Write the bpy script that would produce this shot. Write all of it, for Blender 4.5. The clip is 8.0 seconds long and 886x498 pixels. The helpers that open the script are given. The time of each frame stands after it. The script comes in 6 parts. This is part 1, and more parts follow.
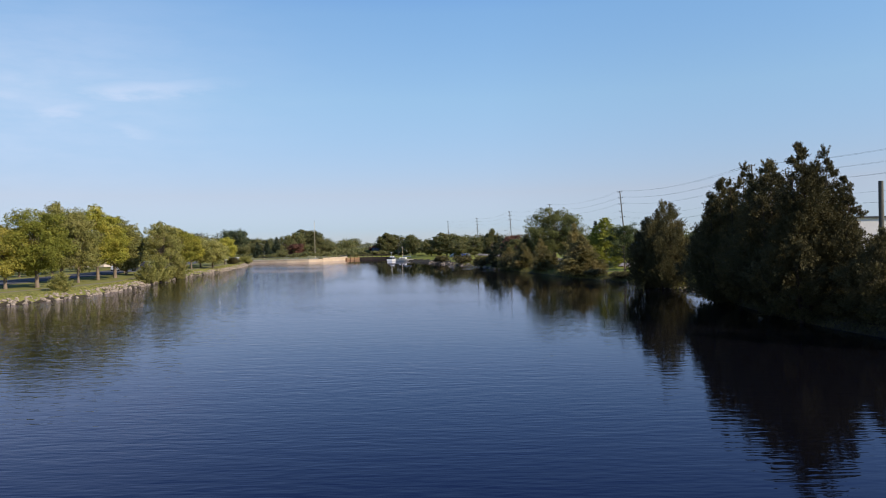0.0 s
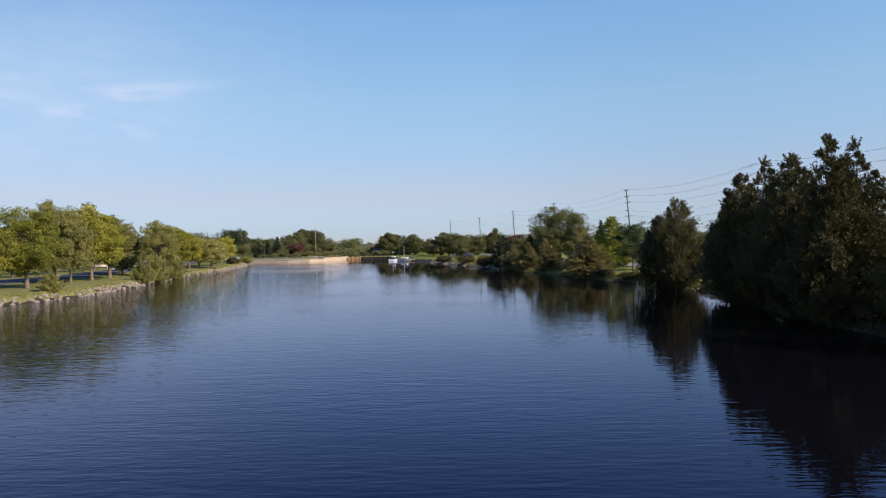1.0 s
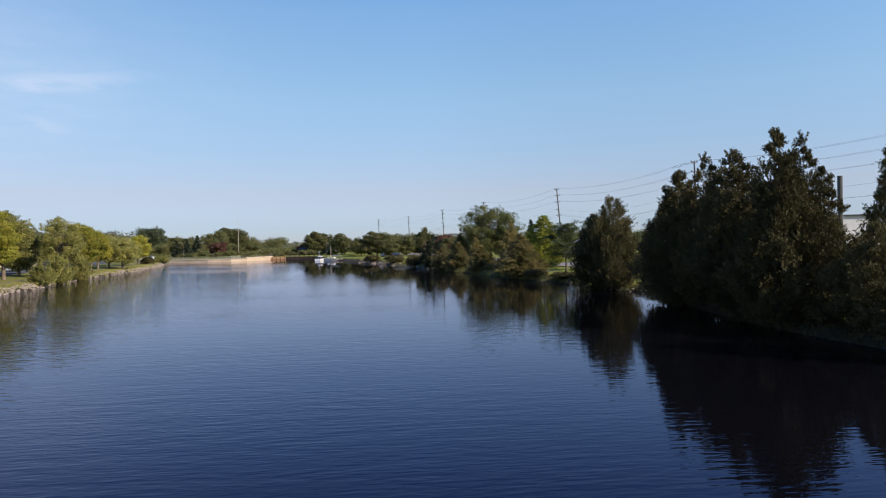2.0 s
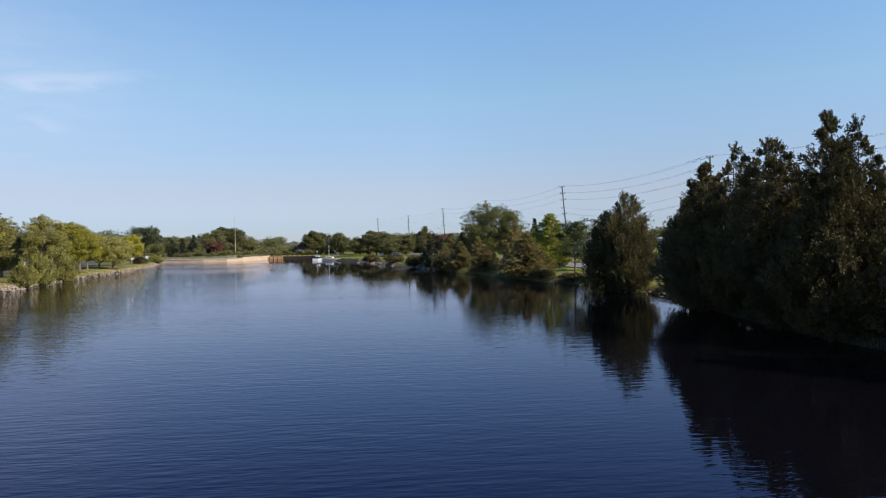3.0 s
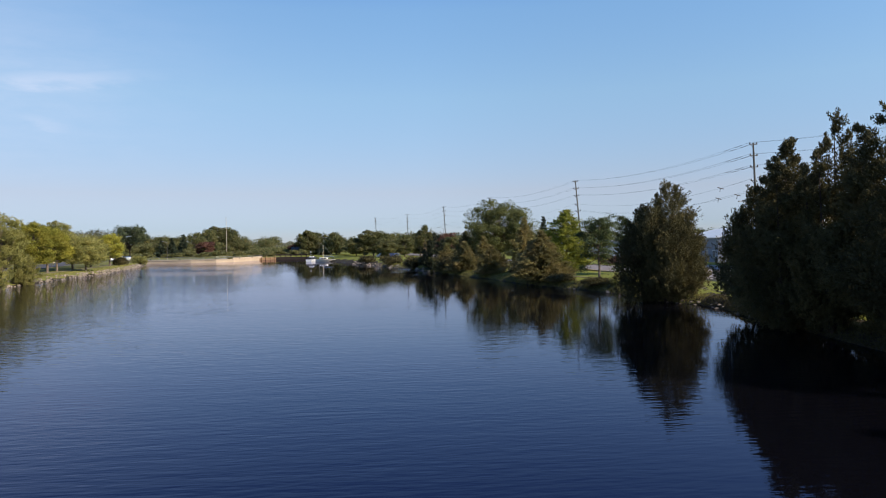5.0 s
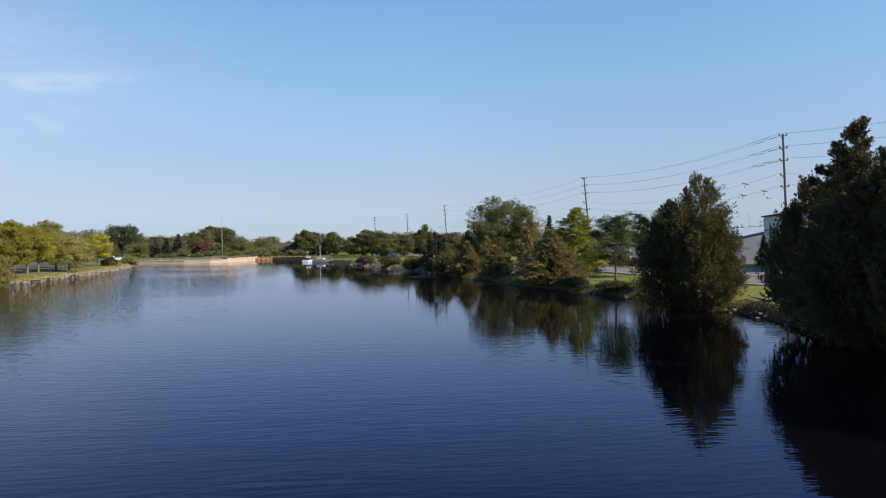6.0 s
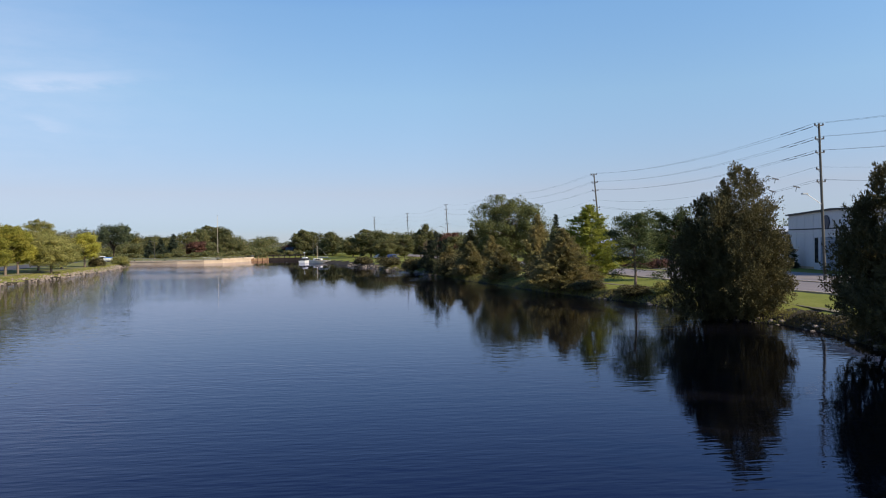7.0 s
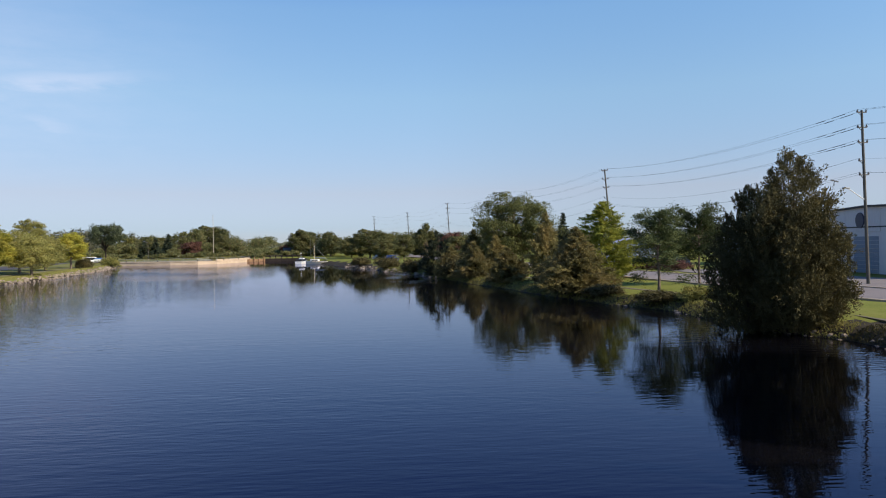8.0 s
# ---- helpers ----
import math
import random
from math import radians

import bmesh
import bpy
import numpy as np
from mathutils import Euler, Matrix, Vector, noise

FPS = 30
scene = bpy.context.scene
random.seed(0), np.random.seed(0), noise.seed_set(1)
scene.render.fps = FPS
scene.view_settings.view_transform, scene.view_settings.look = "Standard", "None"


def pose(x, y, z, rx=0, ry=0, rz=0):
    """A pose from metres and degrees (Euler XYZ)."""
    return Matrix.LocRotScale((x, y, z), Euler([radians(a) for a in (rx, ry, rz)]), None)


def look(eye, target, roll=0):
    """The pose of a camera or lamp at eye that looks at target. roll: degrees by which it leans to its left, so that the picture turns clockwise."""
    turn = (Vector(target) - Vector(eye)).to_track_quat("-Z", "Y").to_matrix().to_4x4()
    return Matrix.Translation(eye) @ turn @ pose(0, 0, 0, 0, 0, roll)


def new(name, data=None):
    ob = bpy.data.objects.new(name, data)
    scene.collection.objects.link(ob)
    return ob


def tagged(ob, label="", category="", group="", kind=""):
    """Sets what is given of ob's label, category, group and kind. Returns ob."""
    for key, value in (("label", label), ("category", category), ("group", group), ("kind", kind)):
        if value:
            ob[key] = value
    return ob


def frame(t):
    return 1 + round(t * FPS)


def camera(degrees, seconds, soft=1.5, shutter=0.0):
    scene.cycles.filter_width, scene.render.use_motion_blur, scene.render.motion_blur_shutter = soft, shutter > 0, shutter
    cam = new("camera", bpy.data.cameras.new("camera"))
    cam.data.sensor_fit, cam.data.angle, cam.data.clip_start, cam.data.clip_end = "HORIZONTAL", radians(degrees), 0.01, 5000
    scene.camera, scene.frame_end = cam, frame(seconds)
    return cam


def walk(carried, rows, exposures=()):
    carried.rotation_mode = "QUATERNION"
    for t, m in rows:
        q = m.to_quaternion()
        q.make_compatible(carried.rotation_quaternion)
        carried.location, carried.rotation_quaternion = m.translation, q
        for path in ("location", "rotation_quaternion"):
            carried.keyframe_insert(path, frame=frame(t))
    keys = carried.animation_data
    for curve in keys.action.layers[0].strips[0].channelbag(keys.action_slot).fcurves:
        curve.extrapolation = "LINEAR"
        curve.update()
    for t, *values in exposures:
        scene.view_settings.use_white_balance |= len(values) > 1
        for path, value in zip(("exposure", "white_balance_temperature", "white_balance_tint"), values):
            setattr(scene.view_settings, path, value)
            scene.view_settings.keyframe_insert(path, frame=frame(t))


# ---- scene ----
cam = camera(64.4, 8.0, soft=1.05)
# seconds, eye, then pitch, roll and yaw in degrees
ROWS = [
    (0.0, 0.826, 3.243, 6.242, -0.46, 1.25, 1.12),
    (0.5, 0.700, 4.689, 6.195, -0.46, 1.22, 1.18),
    (1.0, 0.616, 6.473, 6.151, -0.46, 1.23, 1.27),
    (1.1, 0.604, 6.867, 6.142, -0.46, 1.23, 1.25),
    (1.2, 0.594, 7.275, 6.134, -0.46, 1.23, 1.13),
    (1.3, 0.585, 7.694, 6.126, -0.52, 1.19, -1.47),
    (1.4, 0.578, 8.124, 6.117, -0.57, 1.15, -3.62),
    (1.5, 0.572, 8.567, 6.110, -0.61, 1.12, -4.44),
    (1.6, 0.568, 9.020, 6.102, -0.61, 1.12, -4.53),
    (2.2, 0.574, 11.966, 6.058, -0.62, 1.11, -4.56),
    (3.0, 0.663, 16.427, 6.006, -0.64, 1.09, -4.58),
    (3.5, 0.761, 19.479, 5.979, -0.64, 1.10, -4.57),
    (4.0, 0.891, 22.699, 5.954, -0.66, 1.10, -4.59),
    (4.5, 1.051, 26.060, 5.933, -0.63, 1.06, -4.63),
    (6.0, 1.691, 36.703, 5.889, -0.61, 1.00, -4.60),
    (6.5, 1.952, 40.343, 5.881, -0.60, 0.93, -4.57),
    (7.0, 2.234, 43.982, 5.877, -0.59, 0.95, -4.51),
    (7.5, 2.536, 47.592, 5.875, -0.58, 0.97, -4.47),
    (8.0, 2.855, 51.144, 5.877, -0.58, 0.99, -4.39),
]
walk(cam, [(t, pose(x, y, z, 90 + pitch, roll, yaw)) for t, x, y, z, pitch, roll, yaw in ROWS],
     exposures=[(0.0, 0.30), (8.0, 0.30)])

# ---- world, sun, exposure ----
HAZE = [(0.0, (0.61, 0.72, 1.12)), (1.0, (0.85, 1.25, 1.8)), (0.045, (0.63, 0.735, 1.12)), (0.14, (0.93, 0.83, 0.99)), (0.40, (1.30, 1.31, 1.28)), (0.62, (1.36, 1.52, 1.54)), (0.78, (1.05, 1.38, 1.75))]
SUN_AZ, SUN_EL = radians(119.0), radians(32.0)      # clockwise from +y, and above the horizon
world = bpy.data.worlds.new("sky_world")
scene.world = world
world.use_nodes = True
wn, wl = world.node_tree.nodes, world.node_tree.links
wn.clear()
w_out, w_bg, w_sky = wn.new("ShaderNodeOutputWorld"), wn.new("ShaderNodeBackground"), wn.new("ShaderNodeTexSky")
w_sky.sky_type, w_sky.sun_disc = "NISHITA", False
w_sky.sun_elevation, w_sky.sun_rotation = SUN_EL, SUN_AZ
w_sky.altitude, w_sky.air_density, w_sky.dust_density, w_sky.ozone_density = 100.0, 1.0, 0.15, 3.0
w_bg.inputs["Strength"].default_value = 0.20
# a few thin cirrus wisps ahead and to the left, in directions x / y and z / y
w_geo, w_sep = wn.new("ShaderNodeTexCoord"), wn.new("ShaderNodeSeparateXYZ")
wl.new(w_geo.outputs["Generated"], w_sep.inputs[0])


def w_math(op, a, b, c=None):
    n = wn.new("ShaderNodeMath")
    n.operation = op
    for i, v in enumerate((a, b, c)):
        if v is None:
            continue
        if isinstance(v, (int, float)):
            n.inputs[i].default_value = v
        else:
            wl.new(v, n.inputs[i])
    return n.outputs[0]


w_y = w_math("MAXIMUM", w_sep.outputs["Y"], 0.05)
w_noise = wn.new("ShaderNodeTexNoise")
w_map = wn.new("ShaderNodeMapping")
w_map.inputs["Scale"].default_value = (9.0, 9.0, 34.0)
wl.new(w_geo.outputs["Generated"], w_map.inputs["Vector"])
wl.new(w_map.outputs["Vector"], w_noise.inputs["Vector"])
w_noise.inputs["Scale"].default_value, w_noise.inputs["Detail"].default_value, w_noise.inputs["Roughness"].default_value = 1.5, 6.0, 0.6
w_shift = w_math("MULTIPLY_ADD", w_noise.outputs["Fac"], 0.05, -0.025)
w_u = w_math("ADD", w_math("DIVIDE", w_sep.outputs["X"], w_y), w_shift)
w_v = w_math("ADD", w_math("DIVIDE", w_sep.outputs["Z"], w_y), w_math("MULTIPLY", w_shift, 0.7))
w_cover = None
for cu, cv, ru, rv, slope, amount in ((-0.46, 0.229, 0.13, 0.016, 0.03, 0.75), (-0.66, 0.231, 0.08, 0.012, 0.0, 0.6), (-0.56, 0.203, 0.06, 0.016, 0.05, 0.7), (-0.465, 0.174, 0.05, 0.012, -0.2, 0.45), (-0.62, 0.24, 0.30, 0.13, 0.0, 0.42)):
    du = w_math("DIVIDE", w_math("SUBTRACT", w_u, cu), ru)
    dv = w_math("DIVIDE", w_math("SUBTRACT", w_v, w_math("MULTIPLY_ADD", w_math("SUBTRACT", w_u, cu), slope, cv)), rv)
    r2 = w_math("ADD", w_math("MULTIPLY", du, du), w_math("MULTIPLY", dv, dv))
    puff = w_math("MULTIPLY", w_math("POWER", 2.718, w_math("MULTIPLY", r2, -1.0)), w_math("MULTIPLY", w_noise.outputs["Fac"], amount * 1.12))
    w_cover = puff if w_cover is None else w_math("MAXIMUM", w_cover, puff)
# summer haze: paler and bluer low down, brighter high up
w_ramp = wn.new("ShaderNodeValToRGB")
for i, (p, c) in enumerate(HAZE):
    e = w_ramp.color_ramp.elements[i] if i < 2 else w_ramp.color_ramp.elements.new(p)
    e.position, e.color = p, (*[v / 2 for v in c], 1)
wl.new(w_math("MULTIPLY", w_math("MAXIMUM", w_sep.outputs["Z"], 0.0), 2.0), w_ramp.inputs["Fac"])
# the sky dulls a little away from the sun's side
w_side = wn.new("ShaderNodeMapRange")
w_side.inputs["From Min"].default_value, w_side.inputs["From Max"].default_value = -0.65, 0.05
w_side.inputs["To Min"].default_value, w_side.inputs["To Max"].default_value = 0.735, 0.985
wl.new(w_sep.outputs["X"], w_side.inputs["Value"])
w_tint = wn.new("ShaderNodeMix")
w_tint.data_type, w_tint.blend_type = "RGBA", "MULTIPLY"
w_tint.inputs[0].default_value = 1.0
wl.new(w_sky.outputs["Color"], w_tint.inputs[6])
w_dull = wn.new("ShaderNodeVectorMath")
w_dull.operation = "SCALE"
wl.new(w_ramp.outputs["Color"], w_dull.inputs[0])
wl.new(w_side.outputs["Result"], w_dull.inputs["Scale"])
wl.new(w_dull.outputs["Vector"], w_tint.inputs[7])
w_mix = wn.new("ShaderNodeMix")
w_mix.data_type = "RGBA"
w_mix.inputs[7].default_value = (3.25, 3.4, 4.1, 1.0)
wl.new(w_cover, w_mix.inputs[0])
wl.new(w_tint.outputs[2], w_mix.inputs[6])
wl.new(w_mix.outputs[2], w_bg.inputs["Color"])
wl.new(w_bg.outputs["Background"], w_out.inputs["Surface"])

sun = new("sun", bpy.data.lights.new("sun", "SUN"))
sun.data.energy, sun.data.angle, sun.data.color = 5.0, radians(0.6), (1.0, 0.88, 0.70)
to_sun = Vector((math.sin(SUN_AZ) * math.cos(SUN_EL), math.cos(SUN_AZ) * math.cos(SUN_EL), math.sin(SUN_EL)))
sun.matrix_world = look(to_sun * 200, (0, 0, 0))


# ---- materials ----
def material(name, rough=0.8, metal=0.0, spec=0.3):
    m = bpy.data.materials.new(name)
    m.use_nodes = True
    b = m.node_tree.nodes["Principled BSDF"]
    b.inputs["Roughness"].default_value, b.inputs["Metallic"].default_value = rough, metal
    b.inputs["Specular IOR Level"].default_value = spec
    return m, m.node_tree.nodes, m.node_tree.links, b


def ramp(nodes, stops):
    r = nodes.new("ShaderNodeValToRGB")
    while len(r.color_ramp.elements) < len(stops):
        r.color_ramp.elements.new(0.5)
    for e, (p, c) in zip(r.color_ramp.elements, stops):
        e.position, e.color = p, (*c, 1)
    return r


def noise_tex(nodes, links, scale, detail=4.0, rough=0.55, stretch=None):
    tc = nodes.new("ShaderNodeTexCoord")
    n = nodes.new("ShaderNodeTexNoise")
    n.inputs["Scale"].default_value, n.inputs["Detail"].default_value, n.inputs["Roughness"].default_value = scale, detail, rough
    if stretch:
        mp = nodes.new("ShaderNodeMapping")
        mp.inputs["Scale"].default_value = stretch
        links.new(tc.outputs["Object"], mp.inputs["Vector"])
        links.new(mp.outputs["Vector"], n.inputs["Vector"])
    else:
        links.new(tc.outputs["Object"], n.inputs["Vector"])
    return n


def surface(name, dark, light, scale, rough=0.8, spec=0.3, bump=0.3, fine=8.0, metal=0.0, stretch=None, patches=None):
    """Two tones mixed by a coarse and a fine noise, with a fine relief."""
    m, n, l, b = material(name, rough, metal, spec)
    coarse, grain = noise_tex(n, l, scale, 5, 0.6, stretch), noise_tex(n, l, scale * fine, 4, 0.6, stretch)
    add = n.new("ShaderNodeMath")
    add.operation = "MULTIPLY_ADD"
    add.inputs[1].default_value = 0.45
    half = n.new("ShaderNodeMath")
    half.operation = "MULTIPLY"
    half.inputs[1].default_value = 0.55
    l.new(grain.outputs["Fac"], half.inputs[0])
    l.new(coarse.outputs["Fac"], add.inputs[0])
    l.new(half.outputs[0], add.inputs[2])
    r = ramp(n, [(0.32, dark), (0.68, light)] if patches is None else [(0.3, dark), (0.5, light), (0.7, patches)])
    l.new(add.outputs[0], r.inputs["Fac"])
    l.new(r.outputs["Color"], b.inputs["Base Color"])
    bp = n.new("ShaderNodeBump")
    bp.inputs["Strength"].default_value, bp.inputs["Distance"].default_value = bump, 0.03
    l.new(grain.outputs["Fac"], bp.inputs["Height"])
    l.new(bp.outputs["Normal"], b.inputs["Normal"])
    return m


def leaf_material(name, stops, through_light=0.42, vary=0.12, speckle=0.3):
    """Leaves: colour varies from leaf to leaf and from tree to tree, and some light passes through."""
    m, n, l, b = material(name, 0.7, 0.0, 0.12)
    geo, info = n.new("ShaderNodeNewGeometry"), n.new("ShaderNodeObjectInfo")
    big = noise_tex(n, l, 0.45, 2, 0.5)
    mix = n.new("ShaderNodeMath")
    mix.operation = "MULTIPLY_ADD"
    mix.inputs[1].default_value = speckle
    l.new(geo.outputs["Random Per Island"], mix.inputs[0])
    half = n.new("ShaderNodeMath")
    half.operation = "MULTIPLY"
    half.inputs[1].default_value = 1.08 - speckle
    l.new(big.outputs["Fac"], half.inputs[0])
    l.new(half.outputs[0], mix.inputs[2])
    r = ramp(n, stops)
    l.new(mix.outputs[0], r.inputs["Fac"])
    hsv = n.new("ShaderNodeHueSaturation")
    val = n.new("ShaderNodeMapRange")
    val.inputs["To Min"].default_value, val.inputs["To Max"].default_value = 1 - vary * 2, 1 + vary * 2
    l.new(info.outputs["Random"], val.inputs["Value"])
    l.new(val.outputs["Result"], hsv.inputs["Value"])
    l.new(r.outputs["Color"], hsv.inputs["Color"])
    l.new(hsv.outputs["Color"], b.inputs["Base Color"])
    tr, ms = n.new("ShaderNodeBsdfTranslucent"), n.new("ShaderNodeMixShader")
    ms.inputs["Fac"].default_value = through_light
    l.new(hsv.outputs["Color"], tr.inputs["Color"])
    l.new(b.outputs["BSDF"], ms.inputs[1])
    l.new(tr.outputs["BSDF"], ms.inputs[2])
    l.new(ms.outputs["Shader"], n["Material Output"].inputs["Surface"])
    return m


WATER_CALM, WATER_WIND, WATER_FAR, WATER_GUST, WATER_OPEN = 0.50, 0.95, 0.20, 3.4, 1.9


def water_material():
    """Dark canal water: a mirror under small ripples, calm in the lee of the banks, ruffled in drifting cat's-paws."""
    m, n, l, b = material("canal_water", 0.9, 0.0, 0.0)
    b.inputs["Base Color"].default_value = (0.0029, 0.0028, 0.0042, 1)
    gloss, mirror, fresnel = n.new("ShaderNodeBsdfGlossy"), n.new("ShaderNodeMixShader"), n.new("ShaderNodeFresnel")
    gloss.inputs["Roughness"].default_value = 0.015
    fresnel.inputs["IOR"].default_value = 1.26
    l.new(fresnel.outputs[0], mirror.inputs["Fac"])
    # blue-tinted gloss steep down imitates polarised sky light; flat along it mirrors nearly all
    tint = ramp(n, [(0.10, (0.55, 0.62, 1.0)), (0.45, (0.88, 0.88, 1.0))])
    l.new(fresnel.outputs[0], tint.inputs["Fac"])
    l.new(tint.outputs["Color"], gloss.inputs["Color"])
    l.new(b.outputs["BSDF"], mirror.inputs[1])
    l.new(gloss.outputs["BSDF"], mirror.inputs[2])
    l.new(mirror.outputs["Shader"], n["Material Output"].inputs["Surface"])

    def calc(op, a, b2, c=None):
        q = n.new("ShaderNodeMath")
        q.operation = op
        for k, v in enumerate((a, b2, c)):
            if isinstance(v, (int, float)):
                q.inputs[k].default_value = v
            elif v is not None:
                l.new(v, q.inputs[k])
        return q.outputs[0]

    def span(v, f0, f1, t0, t1):
        q = n.new("ShaderNodeMapRange")
        for key, x in (("From Min", f0), ("From Max", f1), ("To Min", t0), ("To Max", t1)):
            q.inputs[key].default_value = x
        l.new(v, q.inputs["Value"])
        return q.outputs["Result"]

    swell = noise_tex(n, l, 1.0, 1, 0.5, (0.35, 1.3, 1.0))
    ripple = noise_tex(n, l, 1.0, 1, 0.5, (1.1, 3.8, 1.0))
    fine = noise_tex(n, l, 1.0, 1, 0.5, (2.2, 8.0, 1.0))
    paws = noise_tex(n, l, 1.0, 3, 0.6, (0.022, 0.05, 1.0))
    tc, sep = n.new("ShaderNodeTexCoord"), n.new("ShaderNodeSeparateXYZ")
    l.new(tc.outputs["Object"], sep.inputs[0])
    x, y = sep.outputs["X"], sep.outputs["Y"]
    waves = calc("MULTIPLY_ADD", fine.outputs["Fac"], 0.22, calc("MULTIPLY_ADD", swell.outputs["Fac"], 1.1, ripple.outputs["Fac"]))
    # the road bank lies in the lee; away from it, towards the park side, the wind ruffles the water more
    wind = span(calc("MULTIPLY_ADD", y, 0.22, x), 30.0, -6.0, 0.0, 1.0)
    far, lull = span(y, 60.0, 170.0, 1.0, WATER_FAR), span(y, 190.0, 262.0, 0.9, 0.12)
    rough_water = calc("MULTIPLY_ADD", calc("MULTIPLY", wind, lull), WATER_WIND, calc("MULTIPLY", far, WATER_CALM))
    amount = calc("MULTIPLY", rough_water, span(paws.outputs["Fac"], 0.35, 0.65, 0.6, 1.25))
    # eddies of wind under the road bank ruffle a broken strip along it
    gusts = noise_tex(n, l, 1.0, 2, 0.5, (0.10, 0.075, 1.0))
    strip = calc("MULTIPLY", span(calc("MULTIPLY_ADD", y, 0.22, x), 36.0, 45.0, 0.0, 1.0), span(y, 78.0, 92.0, 0.0, 1.0))
    amount = calc("MULTIPLY_ADD", calc("MULTIPLY", strip, span(gusts.outputs["Fac"], 0.40, 0.60, 0.0, 1.0)), WATER_GUST, amount)
    # and the long park shore lies open to it
    amount = calc("MULTIPLY_ADD", calc("MULTIPLY", span(x, -18.0, -44.0, 0.0, 1.0), span(y, 215.0, 255.0, 1.0, 0.0)), WATER_OPEN, amount)
    bp = n.new("ShaderNodeBump")
    bp.inputs["Strength"].default_value, bp.inputs["Distance"].default_value = 1.0, 0.01
    l.new(calc("MULTIPLY", waves, amount), bp.inputs["Height"])
    l.new(bp.outputs["Normal"], gloss.inputs["Normal"])
    l.new(bp.outputs["Normal"], fresnel.inputs["Normal"])
    return m


def plain(name, colour, rough=0.6, metal=0.0, spec=0.4):
    c = Vector(colour)
    return surface(name, tuple(c * 0.85), tuple(c * 1.1), 1.5, rough, spec, 0.08, 9.0, metal)


WATER = water_material()
GRASS = surface("lawn_grass", (0.098, 0.120, 0.020), (0.18, 0.192, 0.036), 0.35, 0.95, 0.1, 0.9, 14.0, patches=(0.23, 0.215, 0.062))
ASPHALT = surface("worn_asphalt", (0.17, 0.148, 0.14), (0.25, 0.215, 0.20), 0.25, 0.9, 0.2, 0.3, 30.0)
# park-side lawn: dry grass, with some tree shade also put into its colour
DRY_SHADED_GRASS = surface("dry_lawn_grass", (0.105, 0.11, 0.028), (0.17, 0.165, 0.048), 0.35, 0.95, 0.1, 0.9, 14.0, patches=(0.215, 0.19, 0.07))
# park road asphalt, with the trees' shadow put into its colour
SHADED_ASPHALT = surface("dark_asphalt", (0.06, 0.058, 0.062), (0.105, 0.10, 0.105), 0.25, 0.9, 0.2, 0.3, 30.0)
TRODDEN = surface("trodden_earth", (0.13, 0.115, 0.075), (0.21, 0.18, 0.12), 0.8, 0.95, 0.1, 0.3, 12.0)
PATH_MAT = surface("pale_path", (0.23, 0.20, 0.15), (0.34, 0.30, 0.22), 0.8, 0.9, 0.2, 0.3, 12.0)
ROCK = surface("bank_stone", (0.14, 0.11, 0.085), (0.38, 0.31, 0.24), 0.9, 0.9, 0.2, 0.8, 8.0)
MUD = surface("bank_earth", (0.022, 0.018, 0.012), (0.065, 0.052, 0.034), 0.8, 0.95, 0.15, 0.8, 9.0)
CONCRETE = surface("sunlit_concrete", (0.40, 0.30, 0.20), (0.60, 0.47, 0.33), 0.35, 0.9, 0.2, 0.3, 12.0)
BARK = surface("tree_bark", (0.10, 0.075, 0.055), (0.26, 0.20, 0.15), 2.0, 0.95, 0.1, 0.9, 6.0, stretch=(3, 3, 0.6))
DARK_BARK = surface("cedar_bark", (0.03, 0.023, 0.018), (0.08, 0.06, 0.045), 2.0, 0.95, 0.1, 0.9, 6.0, stretch=(3, 3, 0.6))
POLE_WOOD = surface("weathered_pole_wood", (0.075, 0.072, 0.062), (0.15, 0.14, 0.12), 1.0, 0.9, 0.15, 0.5, 8.0, stretch=(6, 6, 0.4))
METAL = plain("galvanised_steel", (0.42, 0.43, 0.44), 0.45, 0.9)
WEATHERED_STEEL = plain("weathered_steel", (0.10, 0.10, 0.105), 0.7, 0.3)
WIRE = plain("wire_aluminium", (0.16, 0.17, 0.19), 0.6, 0.3)
WHITE = plain("white_paint", (0.78, 0.77, 0.74), 0.5)
SIDING = surface("pale_grey_siding", (0.56, 0.53, 0.53), (0.64, 0.60, 0.60), 0.5, 0.6, 0.3, 0.1, 10.0, stretch=(1, 1, 0.3))
DARK_TRIM = plain("dark_roof_trim", (0.03, 0.03, 0.035), 0.6)
BLUE_DOOR = plain("grey_blue_door", (0.20, 0.24, 0.30), 0.5)
NAVY = plain("navy_sign_paint", (0.03, 0.035, 0.07), 0.5)
ROOF = surface("asphalt_shingle", (0.06, 0.06, 0.065), (0.12, 0.115, 0.11), 1.2, 0.95, 0.1, 0.5, 10.0)
BLUE = plain("blue_tarpaulin", (0.05, 0.17, 0.45), 0.6)
GLASS_DARK = plain("dark_glass", (0.02, 0.025, 0.03), 0.08, 0.0, 0.6)
WOOD_DARK = surface("tarred_timber", (0.02, 0.016, 0.014), (0.055, 0.042, 0.034), 1.5, 0.9, 0.15, 0.6, 7.0)
# brown crib timber, with warm sunlight put into its colour
SUNLIT_WOOD = surface("sunlit_brown_timber", (0.20, 0.11, 0.06), (0.36, 0.22, 0.12), 1.2, 0.9, 0.15, 0.5, 8.0)
TYRE = plain("black_rubber", (0.02, 0.02, 0.022), 0.85)

